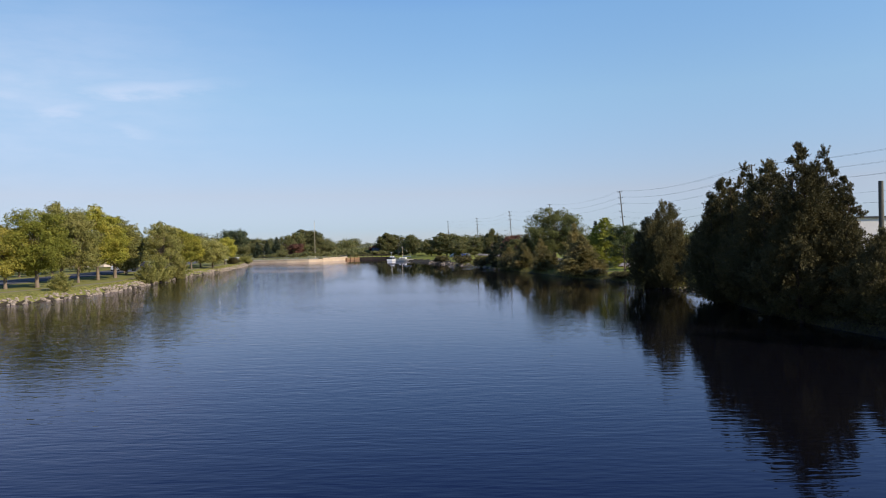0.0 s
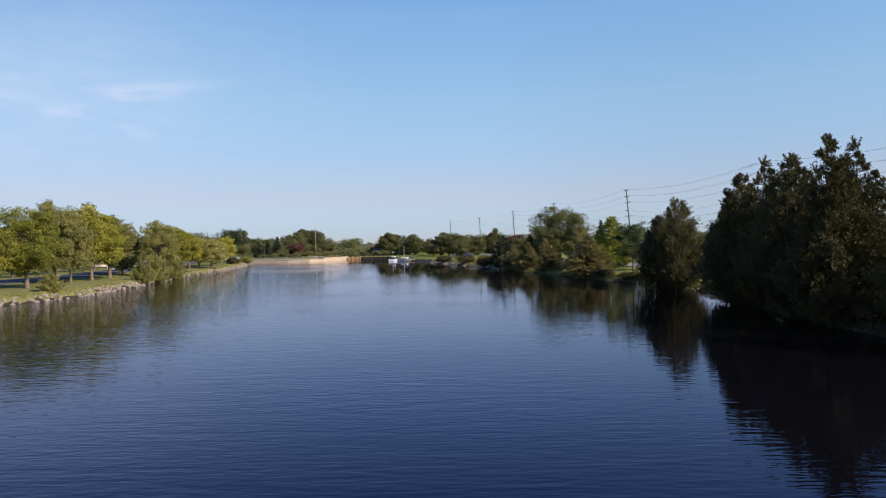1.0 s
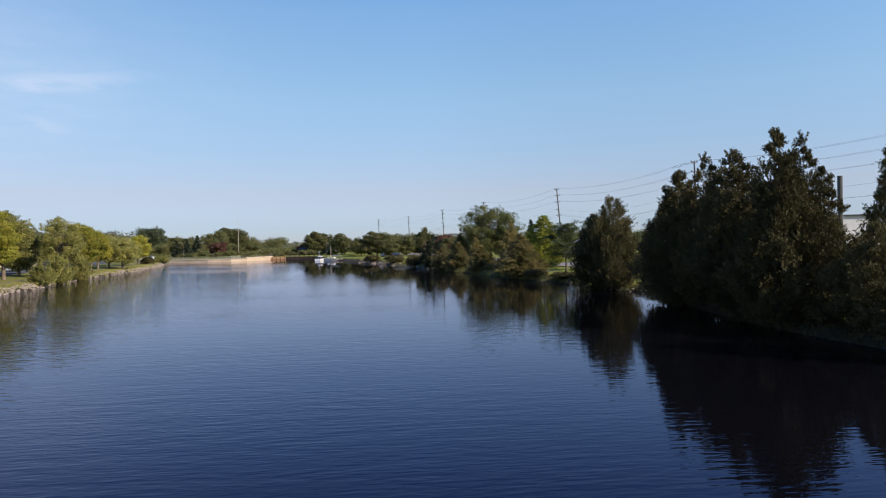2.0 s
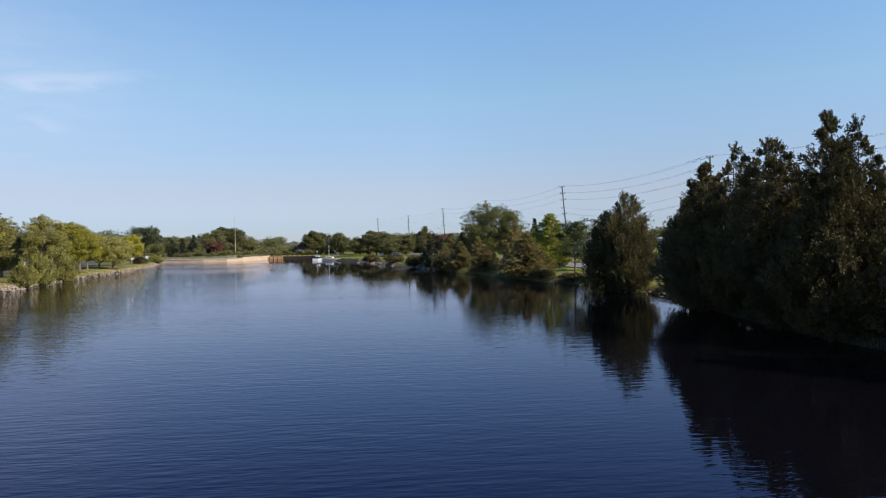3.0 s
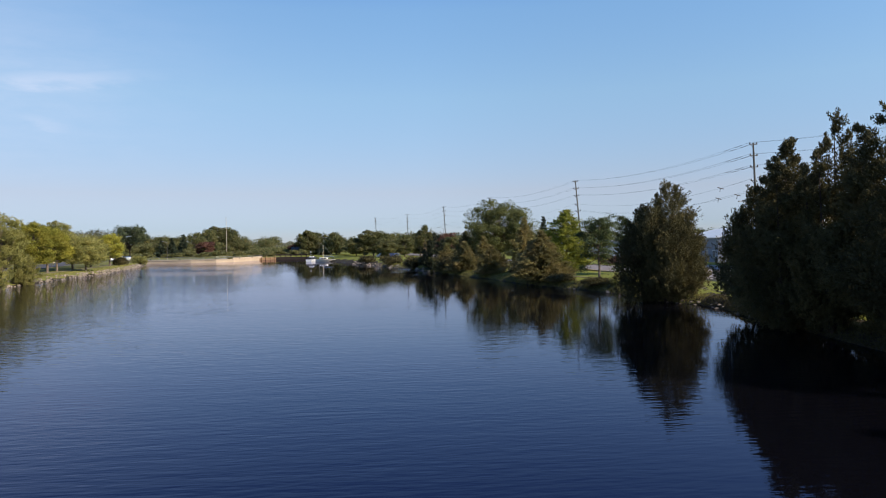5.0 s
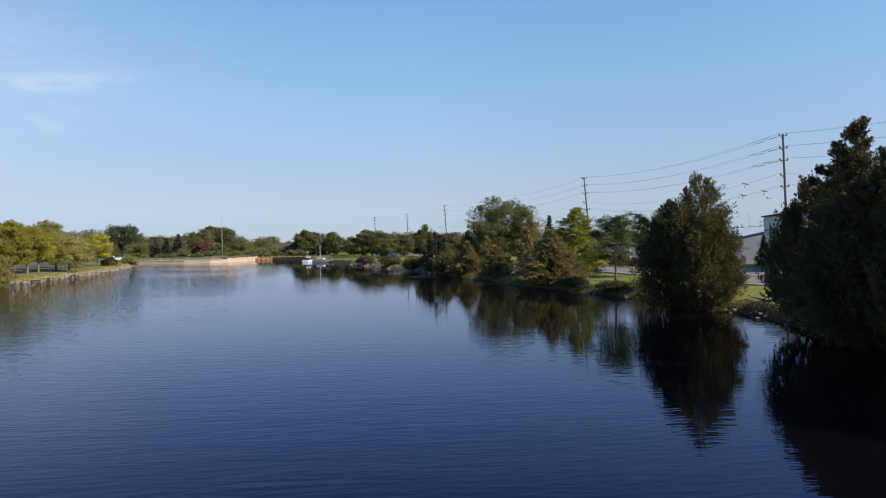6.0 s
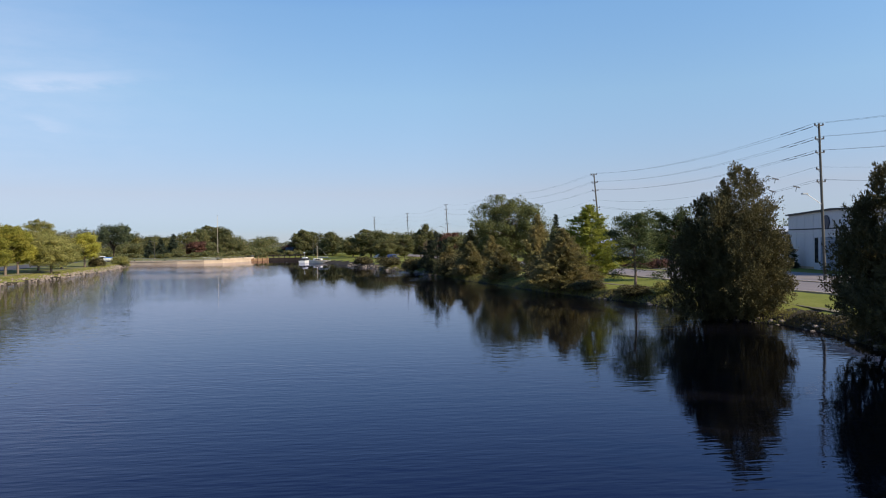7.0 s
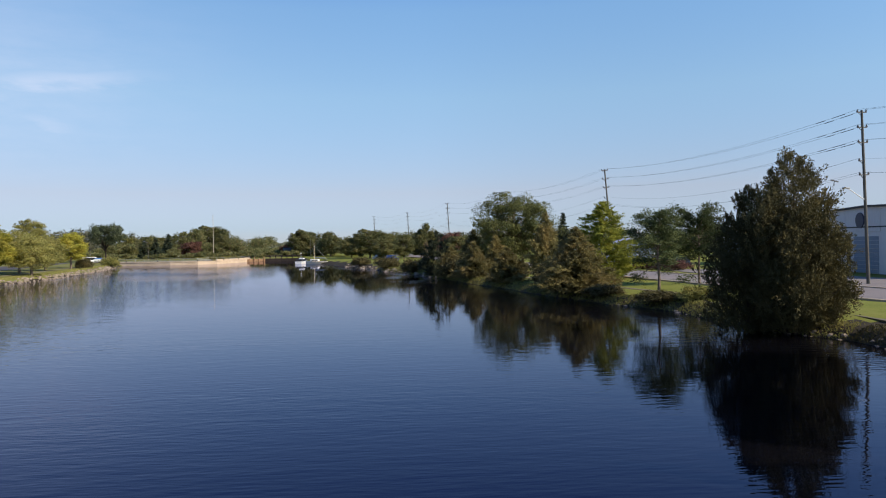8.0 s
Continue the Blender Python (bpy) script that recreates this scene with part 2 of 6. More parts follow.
LEAF_GREEN = leaf_material("maple_leaf_green", [(0.25, (0.165, 0.185, 0.033)), (0.55, (0.285, 0.288, 0.050)), (0.8, (0.40, 0.36, 0.07))], 0.45)
LEAF_YELLOW = leaf_material("maple_leaf_yellowing", [(0.25, (0.198, 0.209, 0.035)), (0.55, (0.341, 0.319, 0.053)), (0.8, (0.473, 0.385, 0.072))], 0.45)
LEAF_ORANGE = leaf_material("maple_leaf_turning", [(0.25, (0.20, 0.20, 0.036)), (0.55, (0.31, 0.275, 0.055)), (0.8, (0.40, 0.31, 0.07))], 0.45)
LEAF_OLIVE = leaf_material("dry_olive_leaf", [(0.25, (0.171, 0.177, 0.051)), (0.55, (0.285, 0.268, 0.08)), (0.8, (0.388, 0.331, 0.114))], 0.42)
LEAF_DARK = leaf_material("dark_green_leaf", [(0.25, (0.058, 0.075, 0.032)), (0.55, (0.105, 0.122, 0.048)), (0.8, (0.165, 0.165, 0.065))], 0.3)
LEAF_OAK = leaf_material("broad_tree_leaf", [(0.25, (0.085, 0.098, 0.036)), (0.55, (0.14, 0.15, 0.052)), (0.8, (0.215, 0.205, 0.072))], 0.38)
LEAF_LOCUST = leaf_material("locust_leaf", [(0.25, (0.04, 0.055, 0.024)), (0.55, (0.08, 0.10, 0.04)), (0.8, (0.14, 0.15, 0.06))], 0.3)
LEAF_RED = leaf_material("purple_red_leaf", [(0.25, (0.09, 0.045, 0.035)), (0.55, (0.17, 0.08, 0.06)), (0.8, (0.22, 0.13, 0.085))], 0.25)
LEAF_CEDAR = leaf_material("cedar_spray", [(0.25, (0.052, 0.046, 0.020)), (0.55, (0.090, 0.078, 0.032)), (0.8, (0.155, 0.124, 0.050))], 0.16, speckle=0.12)
LEAF_RUST = leaf_material("rusty_cedar_spray", [(0.25, (0.115, 0.110, 0.044)), (0.5, (0.20, 0.172, 0.066)), (0.75, (0.30, 0.228, 0.094))], 0.38, speckle=0.18)
LEAF_PINE = leaf_material("bright_pine_needle", [(0.25, (0.18, 0.21, 0.034)), (0.55, (0.33, 0.345, 0.06)), (0.8, (0.46, 0.43, 0.09))], 0.45)
LEAF_SPRUCE = leaf_material("dark_spruce_needle", [(0.2, (0.03, 0.045, 0.03)), (0.55, (0.06, 0.075, 0.045)), (0.85, (0.09, 0.10, 0.055))], 0.15)
LEAF_PARK = leaf_material("park_tree_leaf", [(0.3, (0.088, 0.10, 0.042)), (0.5, (0.155, 0.162, 0.064)), (0.75, (0.25, 0.215, 0.09))], 0.5)
LEAF_ELM = leaf_material("elm_leaf", [(0.25, (0.045, 0.06, 0.035)), (0.55, (0.085, 0.105, 0.055)), (0.8, (0.15, 0.155, 0.08))], 0.35)
# needles darkened: the shade of the large maple is put into this colour
LEAF_SHADED_YEW = leaf_material("yew_needle", [(0.25, (0.020, 0.026, 0.017)), (0.55, (0.036, 0.044, 0.026)), (0.8, (0.065, 0.07, 0.034))], 0.12, speckle=0.15)
# the air holds no haze: these two far leaf colours are greyed to imitate it
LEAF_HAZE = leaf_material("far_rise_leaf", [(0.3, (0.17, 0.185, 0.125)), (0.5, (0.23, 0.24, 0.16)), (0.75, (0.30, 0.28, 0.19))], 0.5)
LEAF_FAR_HAZE = leaf_material("distant_woodland_leaf", [(0.3, (0.11, 0.12, 0.078)), (0.5, (0.16, 0.165, 0.10)), (0.75, (0.24, 0.21, 0.125))], 0.5)


# ---- mesh helpers ----
def raw_mesh(name, verts, faces, mat, smooth=False):
    me = bpy.data.meshes.new(name)
    me.from_pydata([tuple(v) for v in verts], [], [tuple(f) for f in faces])
    me.materials.append(mat)
    if smooth:
        me.shade_smooth()
    me.update()
    return me


def leaf_mesh(name, corners, mat):
    """corners: an array of n x k x 3, one loose face of k corners each."""
    n = len(corners)
    k = corners.shape[1]
    me = bpy.data.meshes.new(name)
    me.vertices.add(k * n)
    me.vertices.foreach_set("co", np.ascontiguousarray(corners, dtype=np.float32).ravel())
    me.loops.add(k * n)
    me.loops.foreach_set("vertex_index", np.arange(k * n, dtype=np.int32))
    me.polygons.add(n)
    me.polygons.foreach_set("loop_start", np.arange(0, k * n, k, dtype=np.int32))
    me.update(calc_edges=True)
    me.materials.append(mat)
    return me


def attach(ob, parent):
    ob.parent = parent
    return ob


def part(name, bm, mat, parent=None, label=""):
    me = bpy.data.meshes.new(name)
    bm.to_mesh(me)
    bm.free()
    me.materials.append(mat)
    ob = new(name, me)
    if parent:
        ob.parent = parent
    return tagged(ob, label)


def box(bm, x0, x1, y0, y1, z0, z1, bevel=0.0, m=None):
    made = bmesh.ops.create_cube(bm, size=1.0, matrix=Matrix.Translation(((x0 + x1) / 2, (y0 + y1) / 2, (z0 + z1) / 2)) @ Matrix.Diagonal((x1 - x0, y1 - y0, z1 - z0, 1)))
    vs = made["verts"]
    if bevel:
        es = list({e for v in vs for e in v.link_edges})
        vs = bmesh.ops.bevel(bm, geom=es, offset=bevel, segments=1, affect="EDGES")["verts"]
    if m is not None:
        bmesh.ops.transform(bm, matrix=m, verts=list({v for v in vs}))
    return vs


def box_part(name, dims, mat, parent=None, bevel=0.01, label="", m=None):
    bm = bmesh.new()
    box(bm, *dims, bevel=bevel)
    if m is not None:
        bmesh.ops.transform(bm, matrix=m, verts=bm.verts[:])
    return part(name, bm, mat, parent, label)


def rod(bm, a, b, r0, r1=None, sides=8):
    a, b = Vector(a), Vector(b)
    r1 = r0 if r1 is None else r1
    q = (b - a).to_track_quat("Z", "Y").to_matrix().to_4x4()
    bmesh.ops.create_cone(bm, cap_ends=True, segments=sides, radius1=r0, radius2=r1, depth=(b - a).length, matrix=Matrix.Translation((a + b) / 2) @ q)


def tube(points, radii, sides=6):
    """Vertices and faces of a tapered tube through points."""
    pts = [Vector(p) for p in points]
    vs, fs = [], []
    for i, p in enumerate(pts):
        d = (pts[min(i + 1, len(pts) - 1)] - pts[max(i - 1, 0)]).normalized()
        u = d.orthogonal().normalized()
        v = d.cross(u)
        for k in range(sides):
            a = 2 * math.pi * k / sides
            vs.append(p + radii[i] * (math.cos(a) * u + math.sin(a) * v))
    for i in range(len(pts) - 1):
        for k in range(sides):
            j = (k + 1) % sides
            fs.append((i * sides + k, i * sides + j, (i + 1) * sides + j, (i + 1) * sides + k))
    fs.append(tuple((len(pts) - 1) * sides + k for k in range(sides)))
    return vs, fs


def join_tubes(tubes):
    vs, fs = [], []
    for v, f in tubes:
        o = len(vs)
        vs += v
        fs += [tuple(i + o for i in face) for face in f]
    return vs, fs


# ---- ground, water, roads ----
LEFT_SHORE = [(-66, -400), (-62, -60), (-58, 40), (-53.5, 84), (-50.5, 94), (-50.8, 106), (-53.2, 123), (-57.8, 146), (-60.2, 168), (-62.0, 192), (-65.5, 214), (-70.5, 240), (-76.0, 262)]
QUAY = [(-82.4, 282.8), (-74, 281.2), (-65.8, 280), (-58.2, 280.6), (-53.2, 282.5), (-50.6, 289), (-48.8, 299)]
HEAD = [(-46.8, 304.5), (-41.0, 308), (-29.5, 308)]
RIGHT_SHORE = [(-27.5, 296), (-24.5, 274), (-15.5, 257), (-8.5, 233), (-0.5, 205), (6.8, 181), (11.2, 162), (13.6, 149), (17.2, 135), (19.6, 122), (22.2, 113.5), (25.4, 105.5), (25.4, 97), (26.3, 92), (28.2, 88.5), (28.4, 84.5), (27.2, 77.5), (26.8, 72), (26.0, 64), (25.3, 54), (26.4, 44), (29, 15), (36, -60), (42, -400)]
SHORE = np.array(LEFT_SHORE + QUAY + HEAD + RIGHT_SHORE, dtype=float)


def shore_distance(x, y):
    """Signed distance to the shore line: positive on land."""
    p = np.stack([x.ravel(), y.ravel()], 1)
    best = np.full(len(p), 1e9)
    inside = np.zeros(len(p), bool)
    a = SHORE
    b = np.roll(SHORE, -1, axis=0)
    for (ax, ay), (bx, by) in zip(a, b):
        d = np.array([bx - ax, by - ay])
        s = np.clip(((p - (ax, ay)) @ d) / (d @ d), 0, 1)
        best = np.minimum(best, np.hypot(p[:, 0] - ax - s * d[0], p[:, 1] - ay - s * d[1]))
        cross = ((ay > p[:, 1]) != (by > p[:, 1])) & (p[:, 0] < (bx - ax) * (p[:, 1] - ay) / (by - ay + 1e-12) + ax)
        inside ^= cross
    return np.where(inside, -best, best).reshape(x.shape)


def ground_height(x, y):
    x, y = np.atleast_1d(np.asarray(x, float)), np.atleast_1d(np.asarray(y, float))
    d = shore_distance(x, y)
    left = np.interp(d, [-6, -1.0, 0, 1.8, 6, 14, 60, 250, 700, 2000], [-1.6, -0.5, -0.05, 0.85, 1.12, 1.25, 1.5, 2.5, 4, 5])
    right = np.interp(d, [-6, -1.0, 0, 1.0, 4, 8, 60, 400, 900, 2000], [-1.6, -0.5, -0.05, 0.6, 1.0, 1.2, 1.3, 2, 4, 5])
    z = np.where(x < -36, left, right)
    quay = (y > 276) & (y < 352) & (x > -112) & (x < -44) & (d > 0.2)
    z = np.where(quay, 0.95, z)
    return z


def axis(stops):
    out = []
    for a, b, step in stops:
        out += list(np.arange(a, b, step))
    return np.array(out + [stops[-1][1]])


gx = axis([(-2600, -600, 250), (-600, -140, 30), (-140, -80, 4), (-80, -46, 0.8), (-46, 10, 2.5), (10, 34, 0.6), (34, 70, 2.5), (70, 200, 12), (200, 600, 50), (600, 2600, 250)])
gy = axis([(-700, -60, 60), (-60, 8, 2.0), (8, 150, 1.2), (150, 330, 2.0), (330, 600, 15), (600, 3500, 200)])
GX, GY = np.meshgrid(gx, gy)
GZ = ground_height(GX, GY)
rng = np.random.default_rng(5)
near = (np.abs(GX) < 120) & (GY < 330)
GZ = GZ + np.where(near & (GZ > 0.1), rng.normal(0, 0.03, GZ.shape), 0)
nx, ny = len(gx), len(gy)
gv = np.stack([GX.ravel(), GY.ravel(), GZ.ravel()], 1)
gi = (np.arange(ny - 1)[:, None] * nx + np.arange(nx - 1)[None, :]).ravel()
ground_me = raw_mesh("ground", gv, np.stack([gi, gi + 1, gi + nx + 1, gi + nx], 1), GRASS, True)
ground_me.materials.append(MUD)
ground_me.materials.append(DRY_SHADED_GRASS)
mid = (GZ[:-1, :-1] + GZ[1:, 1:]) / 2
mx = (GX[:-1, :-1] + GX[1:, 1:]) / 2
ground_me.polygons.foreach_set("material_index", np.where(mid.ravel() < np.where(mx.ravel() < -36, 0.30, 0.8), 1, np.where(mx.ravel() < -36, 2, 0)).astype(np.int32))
ground = tagged(new("ground", ground_me), "mown green park grass with bare earth at the water's edge", "ground", kind="structure")

water_bm = bmesh.new()
bmesh.ops.create_grid(water_bm, x_segments=1, y_segments=1, size=1.0, matrix=Matrix.Translation((-12, 0, 0)) @ Matrix.Diagonal((70, 420, 1, 1)))
water = tagged(part("water", water_bm, WATER), "dark blue canal water with fine wind ripples", "water", kind="structure")


def level(x, y):
    return float(ground_height(x, y)[0])


def ribbon(name, line, width, mat, lift, label, thick=0.12, step=4.0):
    """A paved strip along a line of points, following the ground."""
    pts = [Vector((*p, 0)) for p in line]
    dense = []
    for a, b in zip(pts, pts[1:]):
        n = max(1, int((b - a).length / step))
        dense += [a.lerp(b, i / n) for i in range(n)]
    dense.append(pts[-1])
    vs, fs = [], []
    for i, p in enumerate(dense):
        d = (dense[min(i + 1, len(dense) - 1)] - dense[max(i - 1, 0)]).normalized()
        s = Vector((d.y, -d.x, 0)) * width / 2
        for q, dz in ((p - s, -thick), (p - s, 0), (p + s, 0), (p + s, -thick)):
            vs.append((q.x, q.y, level(p.x, p.y) + lift + dz))
    for i in range(len(dense) - 1):
        for k in range(3):
            fs.append((4 * i + k, 4 * i + k + 1, 4 * i + k + 5, 4 * i + k + 4))
    return tagged(new(name, raw_mesh(name, vs, fs, mat)), label, name.split("_")[0], kind="structure")


def road_x(y):
    """Near edge of the road along the right bank."""
    return 36.6 - 0.156 * (y - 99)


ROAD_LINE = [(road_x(y) + 4.6, y) for y in (-300, -100, 0, 60, 100, 140, 180, 230, 280, 330, 380)]
ribbon("road", ROAD_LINE, 9.2, ASPHALT, 0.07, "worn grey asphalt road along the canal")
for off in (-0.12, 9.32):
    ribbon("kerb", [(road_x(y) + off, y) for y in (-100, 0, 60, 100, 140, 180, 230, 280)], 0.24, CONCRETE, 0.16, "pale concrete kerb beside the road", 0.3)
ribbon("parking_lot", [(51.5, 60), (49.5, 110), (47.5, 150)], 11, ASPHALT, 0.06, "grey asphalt yard before the workshop")
ribbon("driveway", [(44.5, 120), (50, 121)], 9, ASPHALT, 0.065, "asphalt driveway from road to yard")
ribbon("footpath", [(31.0, 60), (31.4, 90), (30.6, 98), (28.8, 108), (25.4, 120), (21, 140), (15.5, 165)], 0.8, TRODDEN, 0.03, "narrow trodden footpath through the grass", 0.08)
ribbon("road_left", [(-74, 20), (-74, 80), (-75, 127), (-77, 150), (-84, 200), (-95, 250), (-104, 290)], 10.5, SHADED_ASPHALT, 0.06, "asphalt park road under the trees, their shade in its colour")
ribbon("footpath_left", [(-62, 50), (-57.8, 93), (-56.2, 103), (-56.8, 120), (-62.5, 146), (-65.6, 170), (-68, 195), (-73, 222), (-80, 255), (-90, 275)], 1.0, TRODDEN, 0.03, "narrow trodden footpath along the bank", 0.08)


# ---- trees ----
def leaf_blades(centres, normals, length, width, rng, droop=0.0):
    """Loose pointed leaves at centres; the long side lies across the normal."""
    n = len(centres)
    t = rng.normal(size=(n, 3))
    t[:, 2] -= droop
    t -= (t * normals).sum(1)[:, None] * normals
    t /= np.linalg.norm(t, axis=1)[:, None] + 1e-9
    s = np.cross(normals, t)
    l = (length * rng.uniform(0.6, 1.3, n))[:, None] / 2
    w = (width * rng.uniform(0.6, 1.3, n))[:, None] / 2
    return np.stack([centres - l * t + w * s, centres - l * t - w * s, centres + l * t], 1)


def unit(v):
    return v / (np.linalg.norm(v, axis=1)[:, None] + 1e-9)


def broadleaf(seed, h, w, mat, bark=BARK, trunk_share=0.22, clumps=80, leaves=480, leaf=0.21, low=0.13, sparse=0.0, top=1.0, lobe=0.105, twig=1.0):
    """Trunk and crown meshes of a broadleaf tree of height h and width w, standing at the origin."""
    rng = np.random.default_rng(seed)
    base = low * h
    cz, rz, rw = (base + h) / 2, (h - base) / 2, w / 2
    wave = rng.uniform(0, 6.28, 3)
    cent = []
    while len(cent) < clumps:
        p = rng.uniform(-1, 1, 3)
        r = (np.abs(p) ** 2.6).sum() ** (1 / 2.6)
        if 0.38 < r < 0.88:
            az = math.atan2(p[1], p[0])
            squeeze = (1.0 - 0.35 * max(p[2], 0) * top) * (1 + 0.13 * math.sin(2 * az + wave[0]) + 0.10 * math.sin(3 * az + 4 * p[2] + wave[1]))
            p[2] *= 1 + 0.12 * math.sin(2 * az + wave[2])
            cent.append((p[0] * rw * squeeze, p[1] * rw * squeeze, cz + p[2] * rz * 0.92))
    cent = np.array(cent)
    tubes = []
    fork = trunk_share * h
    r0 = 0.016 * h + 0.05
    lean = rng.normal(0, 0.02 * h, 2)
    top_z = h * 0.80
    stem = [(lean[0] * s, lean[1] * s, z) for s, z in ((0, -0.3), (0.05, 0.3), (0.2, fork), (0.5, (fork + top_z) / 2), (0.8, top_z))]
    tubes.append(tube(stem, [r0 * 1.35, r0, r0 * 0.8, r0 * 0.45, r0 * 0.12], 8))
    for c in cent[rng.permutation(clumps)[: int(clumps * 0.6)]]:
        s = rng.uniform(0.15, 0.75)
        z0 = fork * 0.85 + s * max(0.1, min(c[2], top_z) - fork) * 0.7
        a = Vector((lean[0] * s * 0.6, lean[1] * s * 0.6, z0))
        b = Vector(c)
        m = a.lerp(b, 0.5) + Vector((0, 0, 0.06 * h * rng.uniform(-0.3, 1)))
        tubes.append(tube([a, m, b], [r0 * 0.38, r0 * 0.2, r0 * 0.05], 5))
    tv, tf = join_tubes(tubes)
    trunk = raw_mesh("trunk", tv, tf, bark, True)
    corners = []
    for c in cent:
        cr = rng.uniform(0.6, 1.35) * (w * lobe + 0.22)
        n = int(leaves * rng.uniform(0.6, 1.2) * (1 - sparse * rng.uniform(0, 1)))
        d = unit(rng.normal(size=(n, 3)))
        r = cr * np.where(rng.uniform(size=n) < 0.72, rng.uniform(0.78, 1.06, n), rng.uniform(0.1, 0.9, n))
        # a few leafy twigs stand out from each clump
        m = n // 5
        twigs = unit(rng.normal(size=(4, 3)) + (0, 0, 0.5))
        d[:m] = unit(twigs[rng.integers(4, size=m)] + rng.normal(0, 0.10, (m, 3)))
        r[:m] = cr * rng.uniform(0.9, 1.0 + 0.55 * twig, m)
        pos = c + d * r[:, None] * (1.0, 1.0, 0.75)
        nor = unit(d * 0.9 + rng.normal(size=(n, 3)) * 0.45 + (0, 0, 0.25))
        corners.append(leaf_blades(pos, nor, leaf, leaf * 0.72, rng, 0.3))
    crown = leaf_mesh("crown", np.concatenate(corners), mat)
    return trunk, crown, h, w


def conifer(seed, h, w, mat, profile, branches=300, blades=40, blade=0.2, lift=0.5, rise=0.52, leaders=(), rough=0.16, plume=0.78, whorls=0, bark=DARK_BARK, slim=0.36, dense=2.2, crest=0.62, core=0.10):
    """Cedar, spruce or pine: leaders whose branches end in feathered plumes of narrow blades.
    profile gives the share of the half width at a share of the height; leaders are (x, y, height, width) in shares."""
    rng = np.random.default_rng(seed)
    tubes, cents, dirs, outs, lens = [], [], [], [], []
    prof_s, prof_r = [p[0] for p in profile], [p[1] for p in profile]
    r0 = 0.012 * h + 0.05
    grid = np.linspace(0.02, 1.0, 200)
    for k, (hx, hy, hs, ws) in enumerate(((0.0, 0.0, 1.0, 1.0),) + tuple(leaders)):
        hx, hy, hh, rw = hx * w, hy * w, h * hs, w / 2 * ws
        tubes.append(tube([(hx * 0.2, hy * 0.2, -0.3), (hx * 0.7, hy * 0.7, 0.3 * hh), (hx, hy, hh * 0.98)], [r0, r0 * 0.6, 0.012], 7))
        phase = rng.uniform(0, 6.28, 6)
        pdf = np.interp(grid, prof_s, prof_r) + crest
        cdf = np.cumsum(pdf) / pdf.sum()
        count = int(branches * (ws * hs if k else 1.0))
        for i in range(count):
            s = float(np.interp((i + rng.uniform()) / count, cdf, grid))
            if whorls:
                s = (round(s * whorls) + rng.normal(0, 0.06)) / whorls
                s = min(max(s, 0.04), 0.995)
            a = 2.399963 * i + rng.uniform(-0.5, 0.5)
            lobe = 1 + rough * (math.sin(2 * a + 5 * s + phase[0]) + math.sin(3 * a - 9 * s + phase[1]) + 0.8 * math.sin(5 * a + 17 * s + phase[2]) + 0.7 * math.sin(23 * s + 2 * a + phase[3]))
            reach = rw * float(np.interp(s, prof_s, prof_r)) * lobe * rng.uniform(0.72, 1.08) + 0.08
            out = np.array([math.cos(a), math.sin(a), 0.0])
            bend = 0.35 + 0.65 * s
            tip = np.array([hx * bend, hy * bend, s * hh]) + out * reach
            z0 = max(0.03 * h, s * hh - reach * lift)
            root = np.array([hx * bend * 0.9, hy * bend * 0.9, z0])
            if reach > 1.0 and i % 2 == 0:
                tubes.append(tube([root, (root + tip) / 2 + np.array([0, 0, -0.06 * reach]), tip], [0.012 + 0.01 * reach, 0.02, 0.006], 3))
            n = 4 + int(reach * dense)
            u = rng.uniform(0.35, 1.0, n) ** 0.6
            side = np.array([-out[1], out[0], 0.0])
            c = root + np.outer(u, tip - root) + np.outer(rng.normal(0, 1, n) * (0.05 + 0.16 * reach * (1.15 - u)), side)
            c[:, 2] += rng.normal(0, 0.10, n)
            d = unit(out * (1.25 - rise) + np.array([0, 0, rise]) + rng.normal(0, 0.3, (n, 3)))
            cents.append(c)
            dirs.append(d)
            outs.append(np.repeat(out[None], n, 0))
            lens.append(plume * rng.uniform(0.5, 1.25, n) * (0.55 + 0.45 * min(1.0, reach / 1.2)))
    c, d, o, ln = np.concatenate(cents), np.concatenate(dirs), np.concatenate(outs), np.concatenate(lens)
    c, d, o, ln = (np.repeat(v, blades, 0) for v in (c, d, o, ln))
    n = len(c)
    v = rng.uniform(-0.25, 1.0, n)
    across = rng.normal(0, 1, (n, 3))
    across -= (across * d).sum(1)[:, None] * d
    pos = c + d * (ln * v)[:, None] + across * (0.17 * ln * (1.08 - np.clip(v, 0, 1)) ** 0.8)[:, None]
    pos[:, 2] = np.maximum(pos[:, 2], 0.05)
    t = unit(d + unit(across) * 0.6 + rng.normal(0, 0.3, (n, 3)))
    nor = o * 0.55 + rng.normal(0, 0.55, (n, 3)) + np.array([0, 0, 0.12])
    nor = unit(nor - (nor * t).sum(1)[:, None] * t)
    side = np.cross(nor, t)
    bl = (blade * rng.uniform(0.6, 1.35, n))[:, None] / 2
    # broad old sprays close to the stems shut out the light behind
    inner = rng.uniform(size=n) < core
    axis_x, axis_y = pos[:, 0] - 0.5 * ln * o[:, 0], pos[:, 1] - 0.5 * ln * o[:, 1]
    pos[:, 0], pos[:, 1] = np.where(inner, axis_x, pos[:, 0]), np.where(inner, axis_y, pos[:, 1])
    bl = np.where(inner[:, None], bl * 2.2, bl)
    bw = bl * np.where(inner[:, None], 0.55, slim)
    tris = np.stack([pos - bl * t + bw * side, pos - bl * t - bw * side, pos + bl * t], 1)
    tv, tf = join_tubes(tubes)
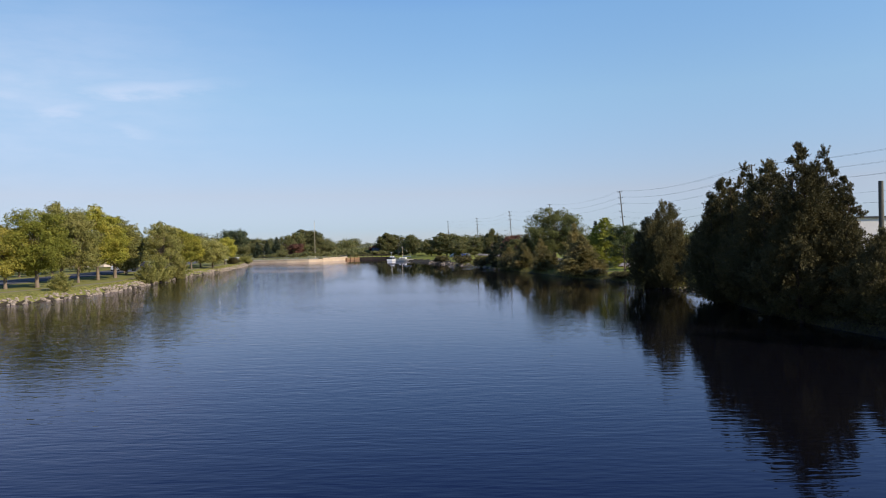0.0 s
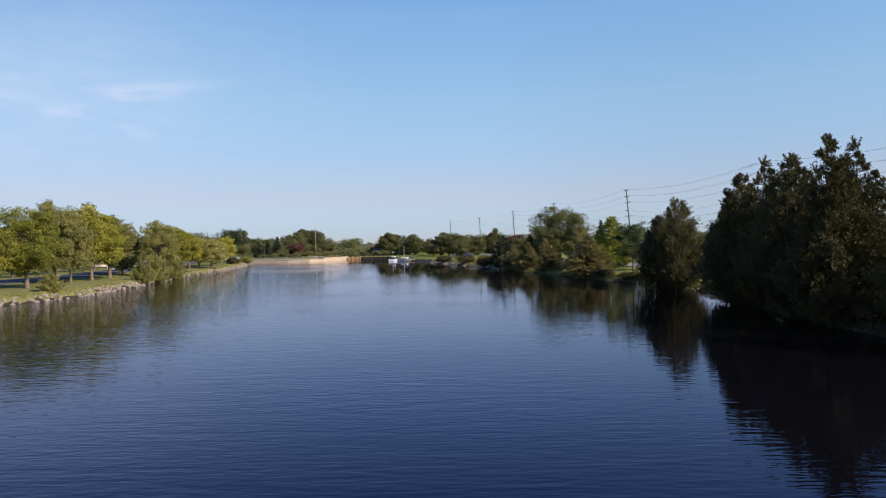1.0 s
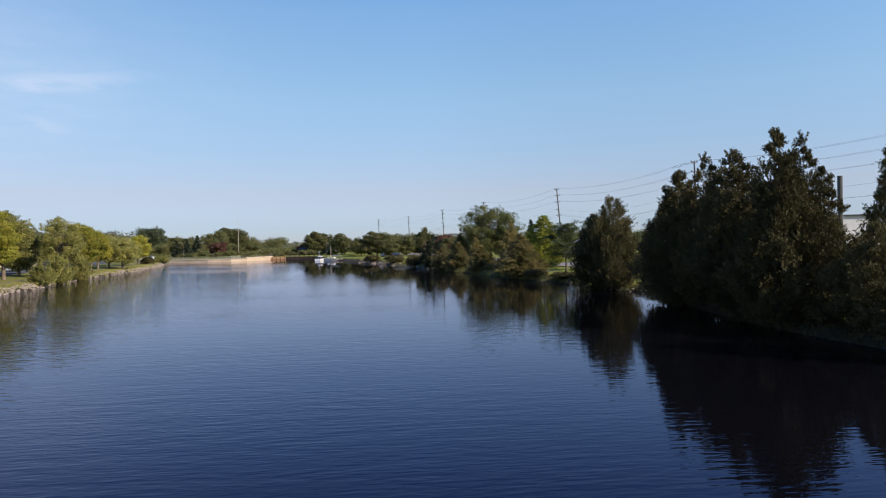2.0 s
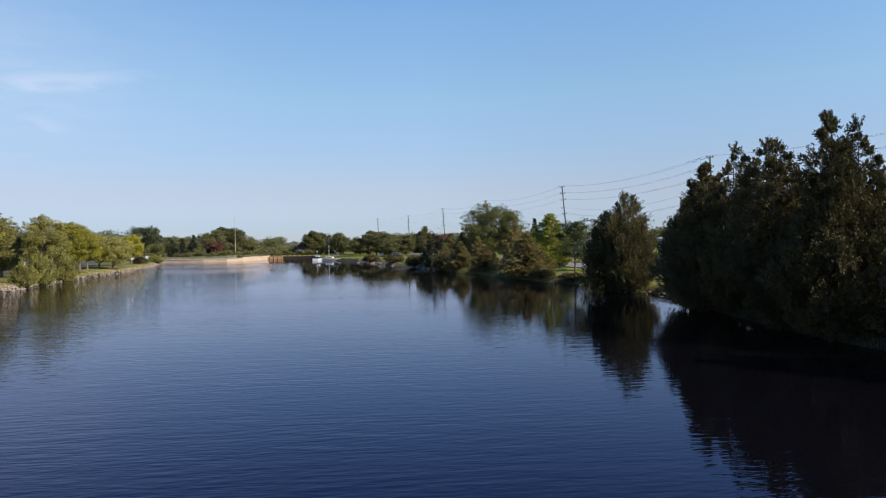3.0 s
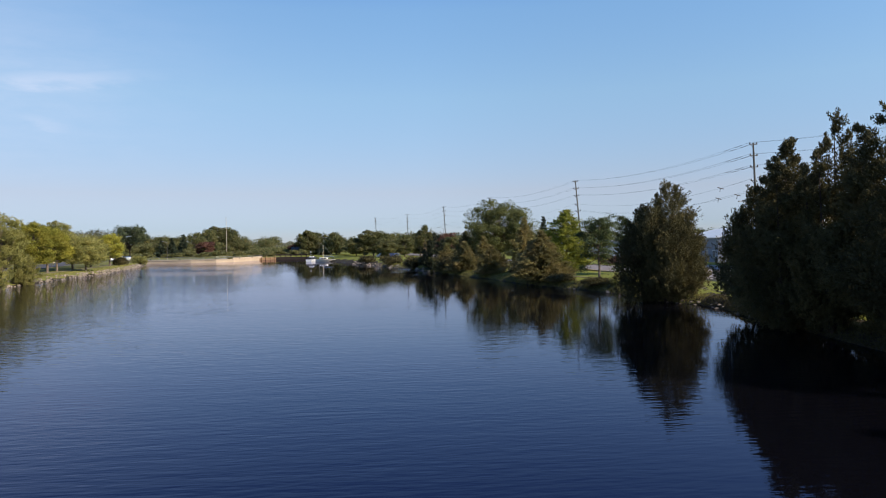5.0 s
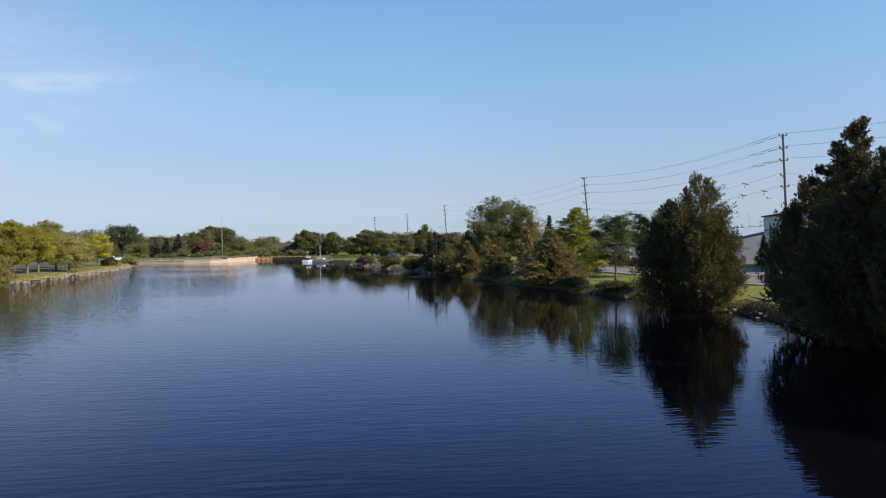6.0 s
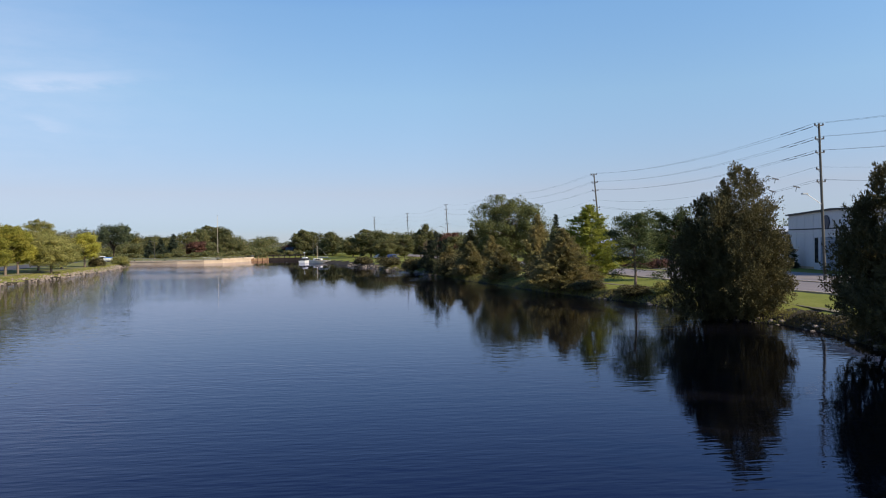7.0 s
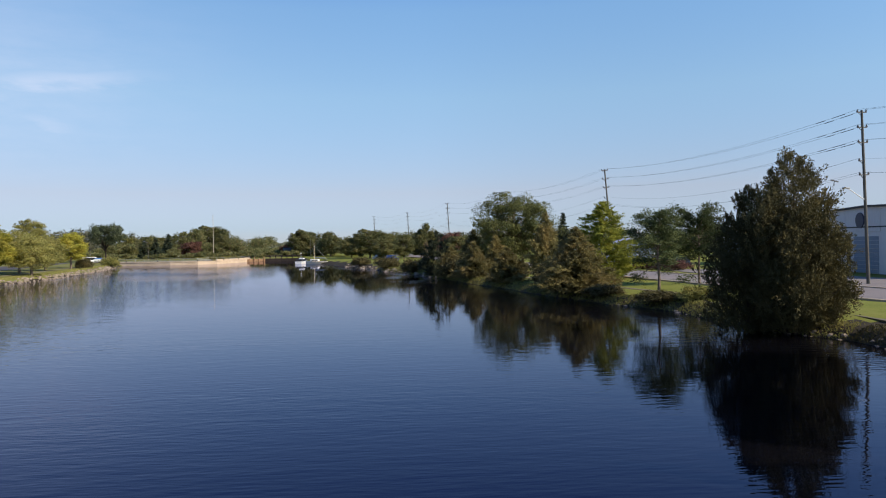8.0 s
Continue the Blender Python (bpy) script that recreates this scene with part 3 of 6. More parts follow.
    return raw_mesh("trunk", tv, tf, bark, True), leaf_mesh("crown", tris, mat), h, w


def cedar(seed, h, w, mat, profile, leaders, lumps=80, sprays=17, blades=36, blade=0.2, lump=0.13, loose=0.2, bark=DARK_BARK):
    """An old cedar: several leaders hung with uneven boughs, each bough a mass of short upturned sprays.
    profile gives the share of the half width at a share of the height; leaders are (x, y, height, width) in shares."""
    rng = np.random.default_rng(seed)
    prof_s, prof_r = [p[0] for p in profile], [p[1] for p in profile]
    grid = np.linspace(0.03, 1.0, 200)
    r0 = 0.012 * h + 0.05
    tubes, base, axes, size, outs = [], [], [], [], []
    for hx, hy, hs, ws in leaders:
        hx, hy, hh, rw = hx * w, hy * w, h * hs, w / 2 * ws
        tubes.append(tube([(hx * 0.2, hy * 0.2, -0.3), (hx * 0.7, hy * 0.7, 0.3 * hh), (hx, hy, hh * 0.97)], [r0, r0 * 0.6, 0.012], 7))
        pdf = np.interp(grid, prof_s, prof_r) + 0.26
        cdf = np.cumsum(pdf) / pdf.sum()
        phase = rng.uniform(0, 6.28, 4)
        count = max(8, int(lumps * ws * hs))
        for i in range(count):
            s = float(np.interp((i + rng.uniform()) / count, cdf, grid))
            a = 2.399963 * i + rng.uniform(-0.7, 0.7)
            swell = 1 + 0.14 * math.sin(2 * a + 4 * s + phase[0]) + 0.12 * math.sin(3 * a - 7 * s + phase[1]) + 0.10 * math.sin(13 * s + phase[2])
            reach = rw * float(np.interp(s, prof_s, prof_r)) * swell * rng.uniform(0.66, 1.05) + 0.05
            out = np.array([math.cos(a), math.sin(a), 0.0])
            bend = 0.35 + 0.65 * s
            stem = np.array([hx * bend, hy * bend, s * hh])
            big = (lump * w * rng.uniform(0.5, 1.2)) * (0.20 + 0.80 * min(1.0, reach / (0.24 * w)))
            centre = stem + out * max(reach - 0.55 * big, 0.0)
            tubes.append(tube([stem - np.array([0, 0, 0.45 * reach]), stem * 0.5 + centre * 0.5 - np.array([0, 0, 0.3 * reach]), centre], [0.015 + 0.012 * reach, 0.02, 0.008], 3))
            n = max(5, int(sprays * rng.uniform(0.7, 1.3) * (0.35 + 0.65 * big / (lump * w))))
            d = unit(rng.normal(size=(n, 3)) + out * 0.55 + (0, 0, 0.2))
            r = big * np.where(rng.uniform(size=n) < loose, rng.uniform(0.8, 1.25, n), rng.uniform(0.25, 0.9, n))
            c = centre + d * r[:, None] * (1.0, 1.0, 0.8)
            base.append(c)
            axes.append(unit(d * 0.55 + out * 0.35 + np.array([0, 0, 0.55]) + rng.normal(0, 0.25, (n, 3))))
            size.append(big * rng.uniform(0.45, 0.95, n) + 0.10)
            outs.append(d)
    c, d, o, ln = np.concatenate(base), np.concatenate(axes), np.concatenate(outs), np.concatenate(size)
    fan = unit(np.cross(d, rng.normal(size=d.shape)))
    c, d, o, ln, fan = (np.repeat(v, blades, 0) for v in (c, d, o, ln, fan))
    n = len(c)
    v = rng.uniform(-0.35, 1.0, n)
    spread = rng.normal(0, 1, n) * 0.30 * ln * (1.1 - np.clip(v, 0, 1))
    pos = c + d * (ln * v)[:, None] + fan * spread[:, None] + rng.normal(0, 0.05, (n, 3))
    pos[:, 2] = np.maximum(pos[:, 2], 0.05)
    t = unit(d + fan * np.sign(spread)[:, None] * 0.7 + rng.normal(0, 0.3, (n, 3)))
    nor = o * 0.5 + rng.normal(0, 0.55, (n, 3)) + np.array([0, 0, 0.15])
    nor = unit(nor - (nor * t).sum(1)[:, None] * t)
    side = np.cross(nor, t)
    bl = (blade * rng.uniform(0.6, 1.35, n))[:, None] / 2
    tris = np.stack([pos - bl * t + bl * 0.5 * side, pos - bl * t - bl * 0.5 * side, pos + bl * t], 1)
    tv, tf = join_tubes(tubes)
    return raw_mesh("trunk", tv, tf, bark, True), leaf_mesh("crown", tris, mat), h, w


def locust(seed, h, w, mat, leaf=0.16, tiers=17, hang=True):
    """An open, layered tree: slim trunk, rising limbs, thin drifts of small leaves and hanging lower branches."""
    rng = np.random.default_rng(seed)
    tubes, corners = [tube([(0, 0, -0.3), (0.05, 0, 0.2 * h), (-0.05, 0.05, 0.4 * h), (0.1, 0, 0.78 * h)], [0.15, 0.11, 0.08, 0.03], 8)], []
    limbs = []
    for i in range(tiers):
        a = i * 2.4 + rng.uniform(-0.4, 0.4)
        s = (i + 0.6) / tiers
        wide = w * 0.5 * (0.72 + 0.28 * math.sin(math.pi * min(1.0, s * 1.25))) * rng.uniform(0.62, 1.0)
        end = np.array([math.cos(a) * wide, math.sin(a) * wide, h * (0.36 + 0.60 * s)])
        limbs.append((np.array([0, 0, h * (0.28 + 0.44 * s)]), end, 15 if s > 0.45 else 9))
    if hang:
        for a in (2.9, 5.6):
            limbs.append((np.array([0, 0, h * 0.34]), np.array([math.cos(a) * w * 0.44, math.sin(a) * w * 0.44, h * 0.17]), 5))
    for root, end, k in limbs:
        mid = root * 0.45 + end * 0.55 + np.array([0, 0, 0.05 * h * rng.uniform(-0.2, 1)])
        tubes.append(tube([root, mid, end], [0.05, 0.03, 0.008], 5))
        for _ in range(k):
            u = rng.uniform(0.3, 1.05)
            c = (1 - u) ** 2 * root + 2 * u * (1 - u) * mid + u * u * end + rng.normal(0, 0.055 * w, 3) * (1, 1, 0.6)
            n = int((120 if u > 0.6 else 80) * rng.uniform(0.4, 1.3))
            q = rng.normal(0, 1, (n, 3)) * np.array([0.36, 0.36, 0.15]) * rng.uniform(0.6, 1.15)
            q[:, 2] -= 0.25 * np.hypot(q[:, 0], q[:, 1])
            corners.append(leaf_blades(c + q, unit(rng.normal(0, 0.5, (n, 3)) + (0, 0, 0.8)), leaf, leaf * 0.6, rng, 0.6))
    tv, tf = join_tubes(tubes)
    return raw_mesh("trunk", tv, tf, BARK, True), leaf_mesh("crown", np.concatenate(corners), mat), h, w


def shrub(seed, h, w, mat, clumps=22, leaves=260, leaf=0.2):
    rng = np.random.default_rng(seed)
    tubes, corners = [], []
    for _ in range(clumps):
        a, r = rng.uniform(0, 2 * math.pi), w / 2 * math.sqrt(rng.uniform(0, 0.75))
        z = h * (0.2 + 0.62 * rng.uniform() * (1 - 0.5 * (2 * r / w) ** 2))
        c = np.array([r * math.cos(a), r * math.sin(a), z])
        tubes.append(tube([(c[0] * 0.15, c[1] * 0.15, -0.2), (c[0] * 0.6, c[1] * 0.6, z * 0.55), tuple(c)], [0.05, 0.03, 0.01], 5))
        n = int(leaves * rng.uniform(0.6, 1.3))
        d = unit(rng.normal(size=(n, 3)))
        cr = rng.uniform(0.7, 1.3) * 0.2 * min(w, h * 1.3)
        pos = c + d * (cr * rng.uniform(0, 1, n) ** 0.4 * np.where(rng.uniform(size=n) < 0.1, 1.5, 1))[:, None]
        pos[:, 2] = np.maximum(pos[:, 2], 0.02)
        nor = unit(d * 0.5 + rng.normal(size=(n, 3)) * 0.6 + (0, 0, 0.3))
        corners.append(leaf_blades(pos, nor, leaf, leaf * 0.7, rng, 0.2))
    tv, tf = join_tubes(tubes)
    return raw_mesh("stems", tv, tf, DARK_BARK, True), leaf_mesh("foliage", np.concatenate(corners), mat), h, w


def plant(name, proto, x, y, h, w, turn, label, group="", z=None, category="tree", sink=0.0):
    """Stand a copy of a prototype's meshes at a place, scaled to its height and width."""
    trunk, crown, h0, w0 = proto
    root = new(name)
    root.matrix_basis = Matrix.LocRotScale((x, y, (level(x, y) if z is None else z) - sink), Euler((0, 0, radians(turn))), (w / w0, w / w0, h / h0))
    for me in (trunk, crown):
        ob = new(me.name.split(".")[0], me)
        ob.parent = root
    return tagged(root, label, category, group)


CONE_LOW = [(0.0, 0.8), (0.08, 1.0), (0.5, 0.55), (0.85, 0.17), (1.0, 0.02)]
PARK_SMALL = broadleaf(10, 10, 8, LEAF_OLIVE, clumps=44, leaves=130, leaf=0.45, low=0.08)
GREEN_A = broadleaf(11, 11, 7, LEAF_GREEN)
YELLOW_A = broadleaf(12, 11, 7, LEAF_YELLOW)
YELLOW_B = broadleaf(13, 10, 6.5, LEAF_YELLOW, clumps=60, leaves=380, leaf=0.22)
ORANGE_A = broadleaf(14, 9, 6, LEAF_ORANGE, clumps=64)
OLIVE_A = broadleaf(15, 12, 7, LEAF_OLIVE, sparse=0.4, clumps=84, leaf=0.2, lobe=0.085)
OLIVE_B = broadleaf(16, 9, 7, LEAF_OLIVE, sparse=0.3, leaf=0.2, low=0.08, lobe=0.09)
DARK_A = broadleaf(17, 10, 8, LEAF_PARK, clumps=56, leaves=260, leaf=0.36, low=0.04)
DARK_B = broadleaf(18, 12, 11, LEAF_PARK, clumps=80, leaves=300, leaf=0.42, low=0.04)
RED_A = broadleaf(19, 10, 9, LEAF_RED, clumps=46, leaves=280, leaf=0.42, low=0.05)
WIDE_A = broadleaf(20, 13, 12, LEAF_OAK, clumps=150, leaves=560, leaf=0.18, low=0.10, trunk_share=0.16, bark=BARK, top=0.6, lobe=0.085, twig=0.3)
ELM_A = broadleaf(21, 13, 13, LEAF_ELM, clumps=64, leaves=240, low=0.42, trunk_share=0.26, leaf=0.38, bark=DARK_BARK, top=-0.5)
FAR_OAK = broadleaf(24, 10, 9, LEAF_PARK, clumps=52, leaves=170, leaf=0.42, low=0.05)
FAR_ASH = broadleaf(25, 10, 8, LEAF_PARK, clumps=30, leaves=150, leaf=0.5, low=0.24, sparse=0.4)
FAR_SPRUCE = conifer(26, 9, 4.5, LEAF_SPRUCE, CONE_LOW, 70, 12, 0.4, lift=-0.1, rise=0.12, rough=0.14, plume=0.6)
LOCUST_A = locust(22, 8, 4.8, LEAF_LOCUST)
LOCUST_B = locust(23, 8, 6.0, LEAF_LOCUST, 0.18, 18, False)
OVATE = [(0.0, 0.5), (0.06, 0.72), (0.2, 0.97), (0.4, 0.97), (0.58, 0.78), (0.75, 0.5), (0.88, 0.27), (0.96, 0.12), (1.0, 0.03)]
SPIRE = [(0.0, 0.30), (0.08, 0.58), (0.25, 0.96), (0.45, 0.86), (0.62, 0.60), (0.78, 0.38), (0.9, 0.21), (1.0, 0.05)]
SKIRT = [(0.0, 0.85), (0.1, 1.0), (0.28, 0.92), (0.5, 0.66), (0.7, 0.4), (0.87, 0.18), (1.0, 0.02)]
CONE = [(0.0, 0.4), (0.1, 0.9), (0.2, 1.0), (0.45, 0.75), (0.7, 0.5), (0.88, 0.25), (1.0, 0.03)]
EGG = [(0.0, 0.35), (0.1, 0.68), (0.25, 0.95), (0.40, 1.0), (0.58, 0.80), (0.74, 0.55), (0.87, 0.34), (0.95, 0.18), (1.0, 0.05)]
CEDAR_A = cedar(31, 12, 7.5, LEAF_CEDAR, SPIRE, ((0, 0, 1, 1), (0.2, -0.12, 0.90, 0.6), (-0.2, 0.16, 0.82, 0.62)), 66, 21, 36, 0.165)
CEDAR_B = cedar(32, 12, 7.5, LEAF_CEDAR, SPIRE, ((0, 0, 1, 0.95), (-0.18, -0.16, 0.93, 0.55), (0.22, 0.1, 0.78, 0.66), (0.02, 0.24, 0.86, 0.5)), 58, 21, 36, 0.165)
CEDAR_C = cedar(33, 10, 8.5, LEAF_CEDAR, EGG, ((0.03, 0, 1, 0.95), (-0.24, -0.04, 0.80, 0.62), (0.20, 0.10, 0.72, 0.6), (0.04, -0.20, 0.74, 0.6), (-0.10, 0.1, 0.90, 0.5)), 105, 23, 36, 0.135, 0.12)
CEDAR_D = cedar(37, 8, 8.0, LEAF_CEDAR, EGG, ((0, 0, 1, 1), (-0.26, 0.1, 0.80, 0.6), (0.16, -0.2, 0.9, 0.6)), 52, 20, 32, 0.17)
CEDAR_E = cedar(40, 12, 7.5, LEAF_CEDAR, SPIRE, ((0, 0, 1, 1), (0.2, -0.12, 0.90, 0.6)), 50, 16, 20, 0.26)
RUST_A = conifer(34, 7, 6.5, LEAF_RUST, SKIRT, 165, 20, 0.215, lift=0.12, rise=0.28, leaders=((-0.16, 0.1, 0.8, 0.7),), rough=0.16, plume=0.75)
PINE_A = conifer(35, 10, 7.0, LEAF_PINE, CONE, 210, 30, 0.22, lift=0.1, rise=0.40, rough=0.24, plume=0.8, slim=0.34, dense=1.6, crest=0.4, core=0.05)
SPRUCE_A = conifer(36, 8, 4.0, LEAF_SPRUCE, CONE_LOW, 150, 16, 0.20, lift=-0.15, rise=0.1, rough=0.1, plume=0.5, whorls=16)
YEW_A = cedar(38, 8, 6.0, LEAF_SHADED_YEW, OVATE, ((0, 0, 1, 1), (-0.2, 0.1, 0.8, 0.7)), 36, 17, 18, 0.26)
JUNIPER_A = conifer(39, 4.5, 4.5, LEAF_OLIVE, OVATE, 55, 17, 0.22, rise=0.6, leaders=((0.2, 0.1, 0.8, 0.7),), rough=0.2, plume=0.7)
SHRUB_GREEN = shrub(41, 2.2, 3, LEAF_OLIVE)
SHRUB_FAR = shrub(45, 1.5, 3.2, LEAF_OLIVE, 12, 90, 0.3)
SHRUB_DARK = shrub(42, 3, 4, LEAF_CEDAR, leaf=0.24, clumps=34)
SHRUB_RED = shrub(44, 2, 4, LEAF_RED, leaf=0.16)

ROW = "trees along the park bank"
for name, proto, x, y, top, w, turn, label in [
    ("maple_tree", ORANGE_A, -62.2, 100, 10.8, 7.8, 10, "maple turning orange and yellow on the lawn"),
    ("maple_tree", GREEN_A, -59.5, 103, 13.0, 9.0, 70, "green maple with yellowing lower leaves on the lawn"),
    ("ash_tree", OLIVE_A, -64.4, 118, 14.9, 8.5, 130, "tall sparse olive ash with bare top twigs"),
    ("ash_tree", OLIVE_B, -60.6, 116, 13.1, 7.3, 200, "dry olive ash beside the footpath"),
    ("maple_tree", YELLOW_A, -61.5, 124, 14.1, 9.0, 40, "yellow-green maple on the lawn"),
    ("ash_tree", OLIVE_A, -62.4, 132, 12.8, 9.2, 300, "grey-green ash with thin crown"),
    ("maple_tree", DARK_A, -67.0, 146, 11.1, 8.7, 20, "dark green maple beside the park road"),
    ("willow_tree", OLIVE_A, -57.9, 143, 13.2, 7.6, 90, "grey-green willow leaning over the stone bank"),
    ("ash_tree", OLIVE_B, -71.6, 155, 10.6, 8.4, 45, "olive ash at the edge of the park road"),
    ("maple_tree", YELLOW_B, -63.5, 165, 11.4, 8.0, 15, "yellow-green maple on the lawn"),
    ("maple_tree", YELLOW_B, -66.8, 177, 10.6, 7.6, 160, "yellow maple with bright trunk on the lawn"),
    ("maple_tree", YELLOW_A, -67.6, 183, 10.2, 6.6, 250, "yellow maple beside the footpath"),
    ("ash_tree", OLIVE_B, -70.0, 196, 9.6, 9.0, 60, "olive ash on the lawn"),
    ("ash_tree", OLIVE_B, -63.8, 188, 9.0, 8.4, 110, "olive ash with pale trunk near the stones"),
    ("ash_tree", OLIVE_B, -71.2, 209, 9.1, 9.0, 210, "olive ash near the quay"),
    ("maple_tree", YELLOW_B, -72.8, 225, 10.1, 7.6, 80, "yellow-green maple near the quay"),
    ("elm_tree", ELM_A, -93.9, 300, 14.4, 13.0, 30, "large dark elm with spreading crown behind the quay"),
    ("poplar_tree", OLIVE_A, -132.8, 330, 17.6, 13.0, 75, "tall grey poplar above the woods"),
    ("maple_tree", PARK_SMALL, -86.0, 112, 10.5, 9.0, 200, "yellowing maple beyond the park road"),
    ("maple_tree", PARK_SMALL, -85.5, 128, 10.0, 8.6, 20, "green maple beyond the park road"),
    ("ash_tree", PARK_SMALL, -86.0, 141, 10.2, 8.6, 120, "olive ash beyond the park road"),
    ("maple_tree", PARK_SMALL, -87.5, 155, 10.6, 9.0, 100, "yellow maple beyond the park road"),
    ("maple_tree", PARK_SMALL, -89.0, 169, 10.0, 8.6, 220, "green maple beyond the park road"),
    ("maple_tree", PARK_SMALL, -92.5, 184, 10.5, 8.6, 300, "yellowing maple beyond the park road"),
    ("ash_tree", PARK_SMALL, -96.0, 199, 10.0, 8.6, 30, "olive ash beyond the park road"),
    ("maple_tree", PARK_SMALL, -102.0, 228, 10.5, 9.0, 60, "turning maple beyond the park road"),
    ("maple_tree", PARK_SMALL, -104.0, 246, 10.5, 9.0, 160, "green maple beyond the park road"),
]:
    plant(name, proto, x, y, top - 1.1, w, turn, label, ROW)

for proto, x, y, h, w, label in [
    (JUNIPER_A, -52.9, 97.5, 2.6, 3.0, "spreading olive bush on the stone bank"),
    (JUNIPER_A, -54.6, 128, 3.8, 3.6, "dense olive bush on the stone bank"),
    (JUNIPER_A, -58.2, 150, 5.6, 4.4, "yellow-green bush at the water's edge"),
    (JUNIPER_A, -55.9, 136, 5.4, 4.2, "yellow-green bush at the water's edge"),
    (SHRUB_DARK, -71.5, 229, 2.6, 3.6, "dark green bush on the bank"),
    (SHRUB_GREEN, -75.5, 256, 3.4, 4.6, "olive bush at the end of the quay"),
]:
    plant("bush", proto, x, y, h, w, 37 * x, label, "bushes on the park bank", category="bush")

for proto, x, y, top, w, turn, label in [
    (CEDAR_C, 26.9, 91.6, 10.8, 8.7, 0, "broad dark cedar hanging over the water"),
    (CEDAR_D, 25.3, 93.2, 9.3, 7.4, 70, "dark cedar beside a broad one at the water"),
    (CEDAR_D, 28.2, 78.6, 9.4, 7.0, 30, "low dark cedar at the end of the row"),
    (CEDAR_B, 28.8, 76.2, 12.0, 8.6, 40, "dark cedar in a dense row on the bank"),
    (CEDAR_A, 26.2, 71.6, 12.2, 8.0, 80, "dark cedar with rusty tips at the water"),
    (CEDAR_B, 27.2, 68.3, 12.8, 8.0, 120, "tall dark cedar in a dense row on the bank"),
    (CEDAR_A, 27.7, 64.2, 12.7, 8.2, 160, "tall dark cedar in a dense row on the bank"),
    (CEDAR_B, 25.8, 59.5, 11.9, 8.2, 200, "tall dark cedar at the water's edge"),
    (CEDAR_A, 25.6, 54.0, 12.7, 8.0, 250, "tallest dark cedar at the water's edge"),
    (CEDAR_B, 27.6, 54.6, 12.4, 7.6, 290, "tall dark cedar in a dense row on the bank"),
    (CEDAR_D, 28.2, 48.6, 6.6, 6.0, 280, "broad dark cedar on the bank"),
    (CEDAR_E, 31.0, 61.5, 11.0, 8.0, 320, "dark cedar behind others on the bank"),
    (CEDAR_E, 31.5, 70.5, 10.6, 8.0, 10, "dark cedar behind others on the bank"),
    (CEDAR_A, 38.3, 60.0, 13.6, 7.0, 60, "tall slim cedar set back from the bank"),
    (CEDAR_E, 29.6, 41.5, 10.2, 9.0, 100, "broad dark cedar on the bank"),
]:
    name = "cedar_tree"
    plant(name, proto, x, y, top - max(level(x, y), 0.1), w * 0.84, turn, label, "cedars on the road bank")

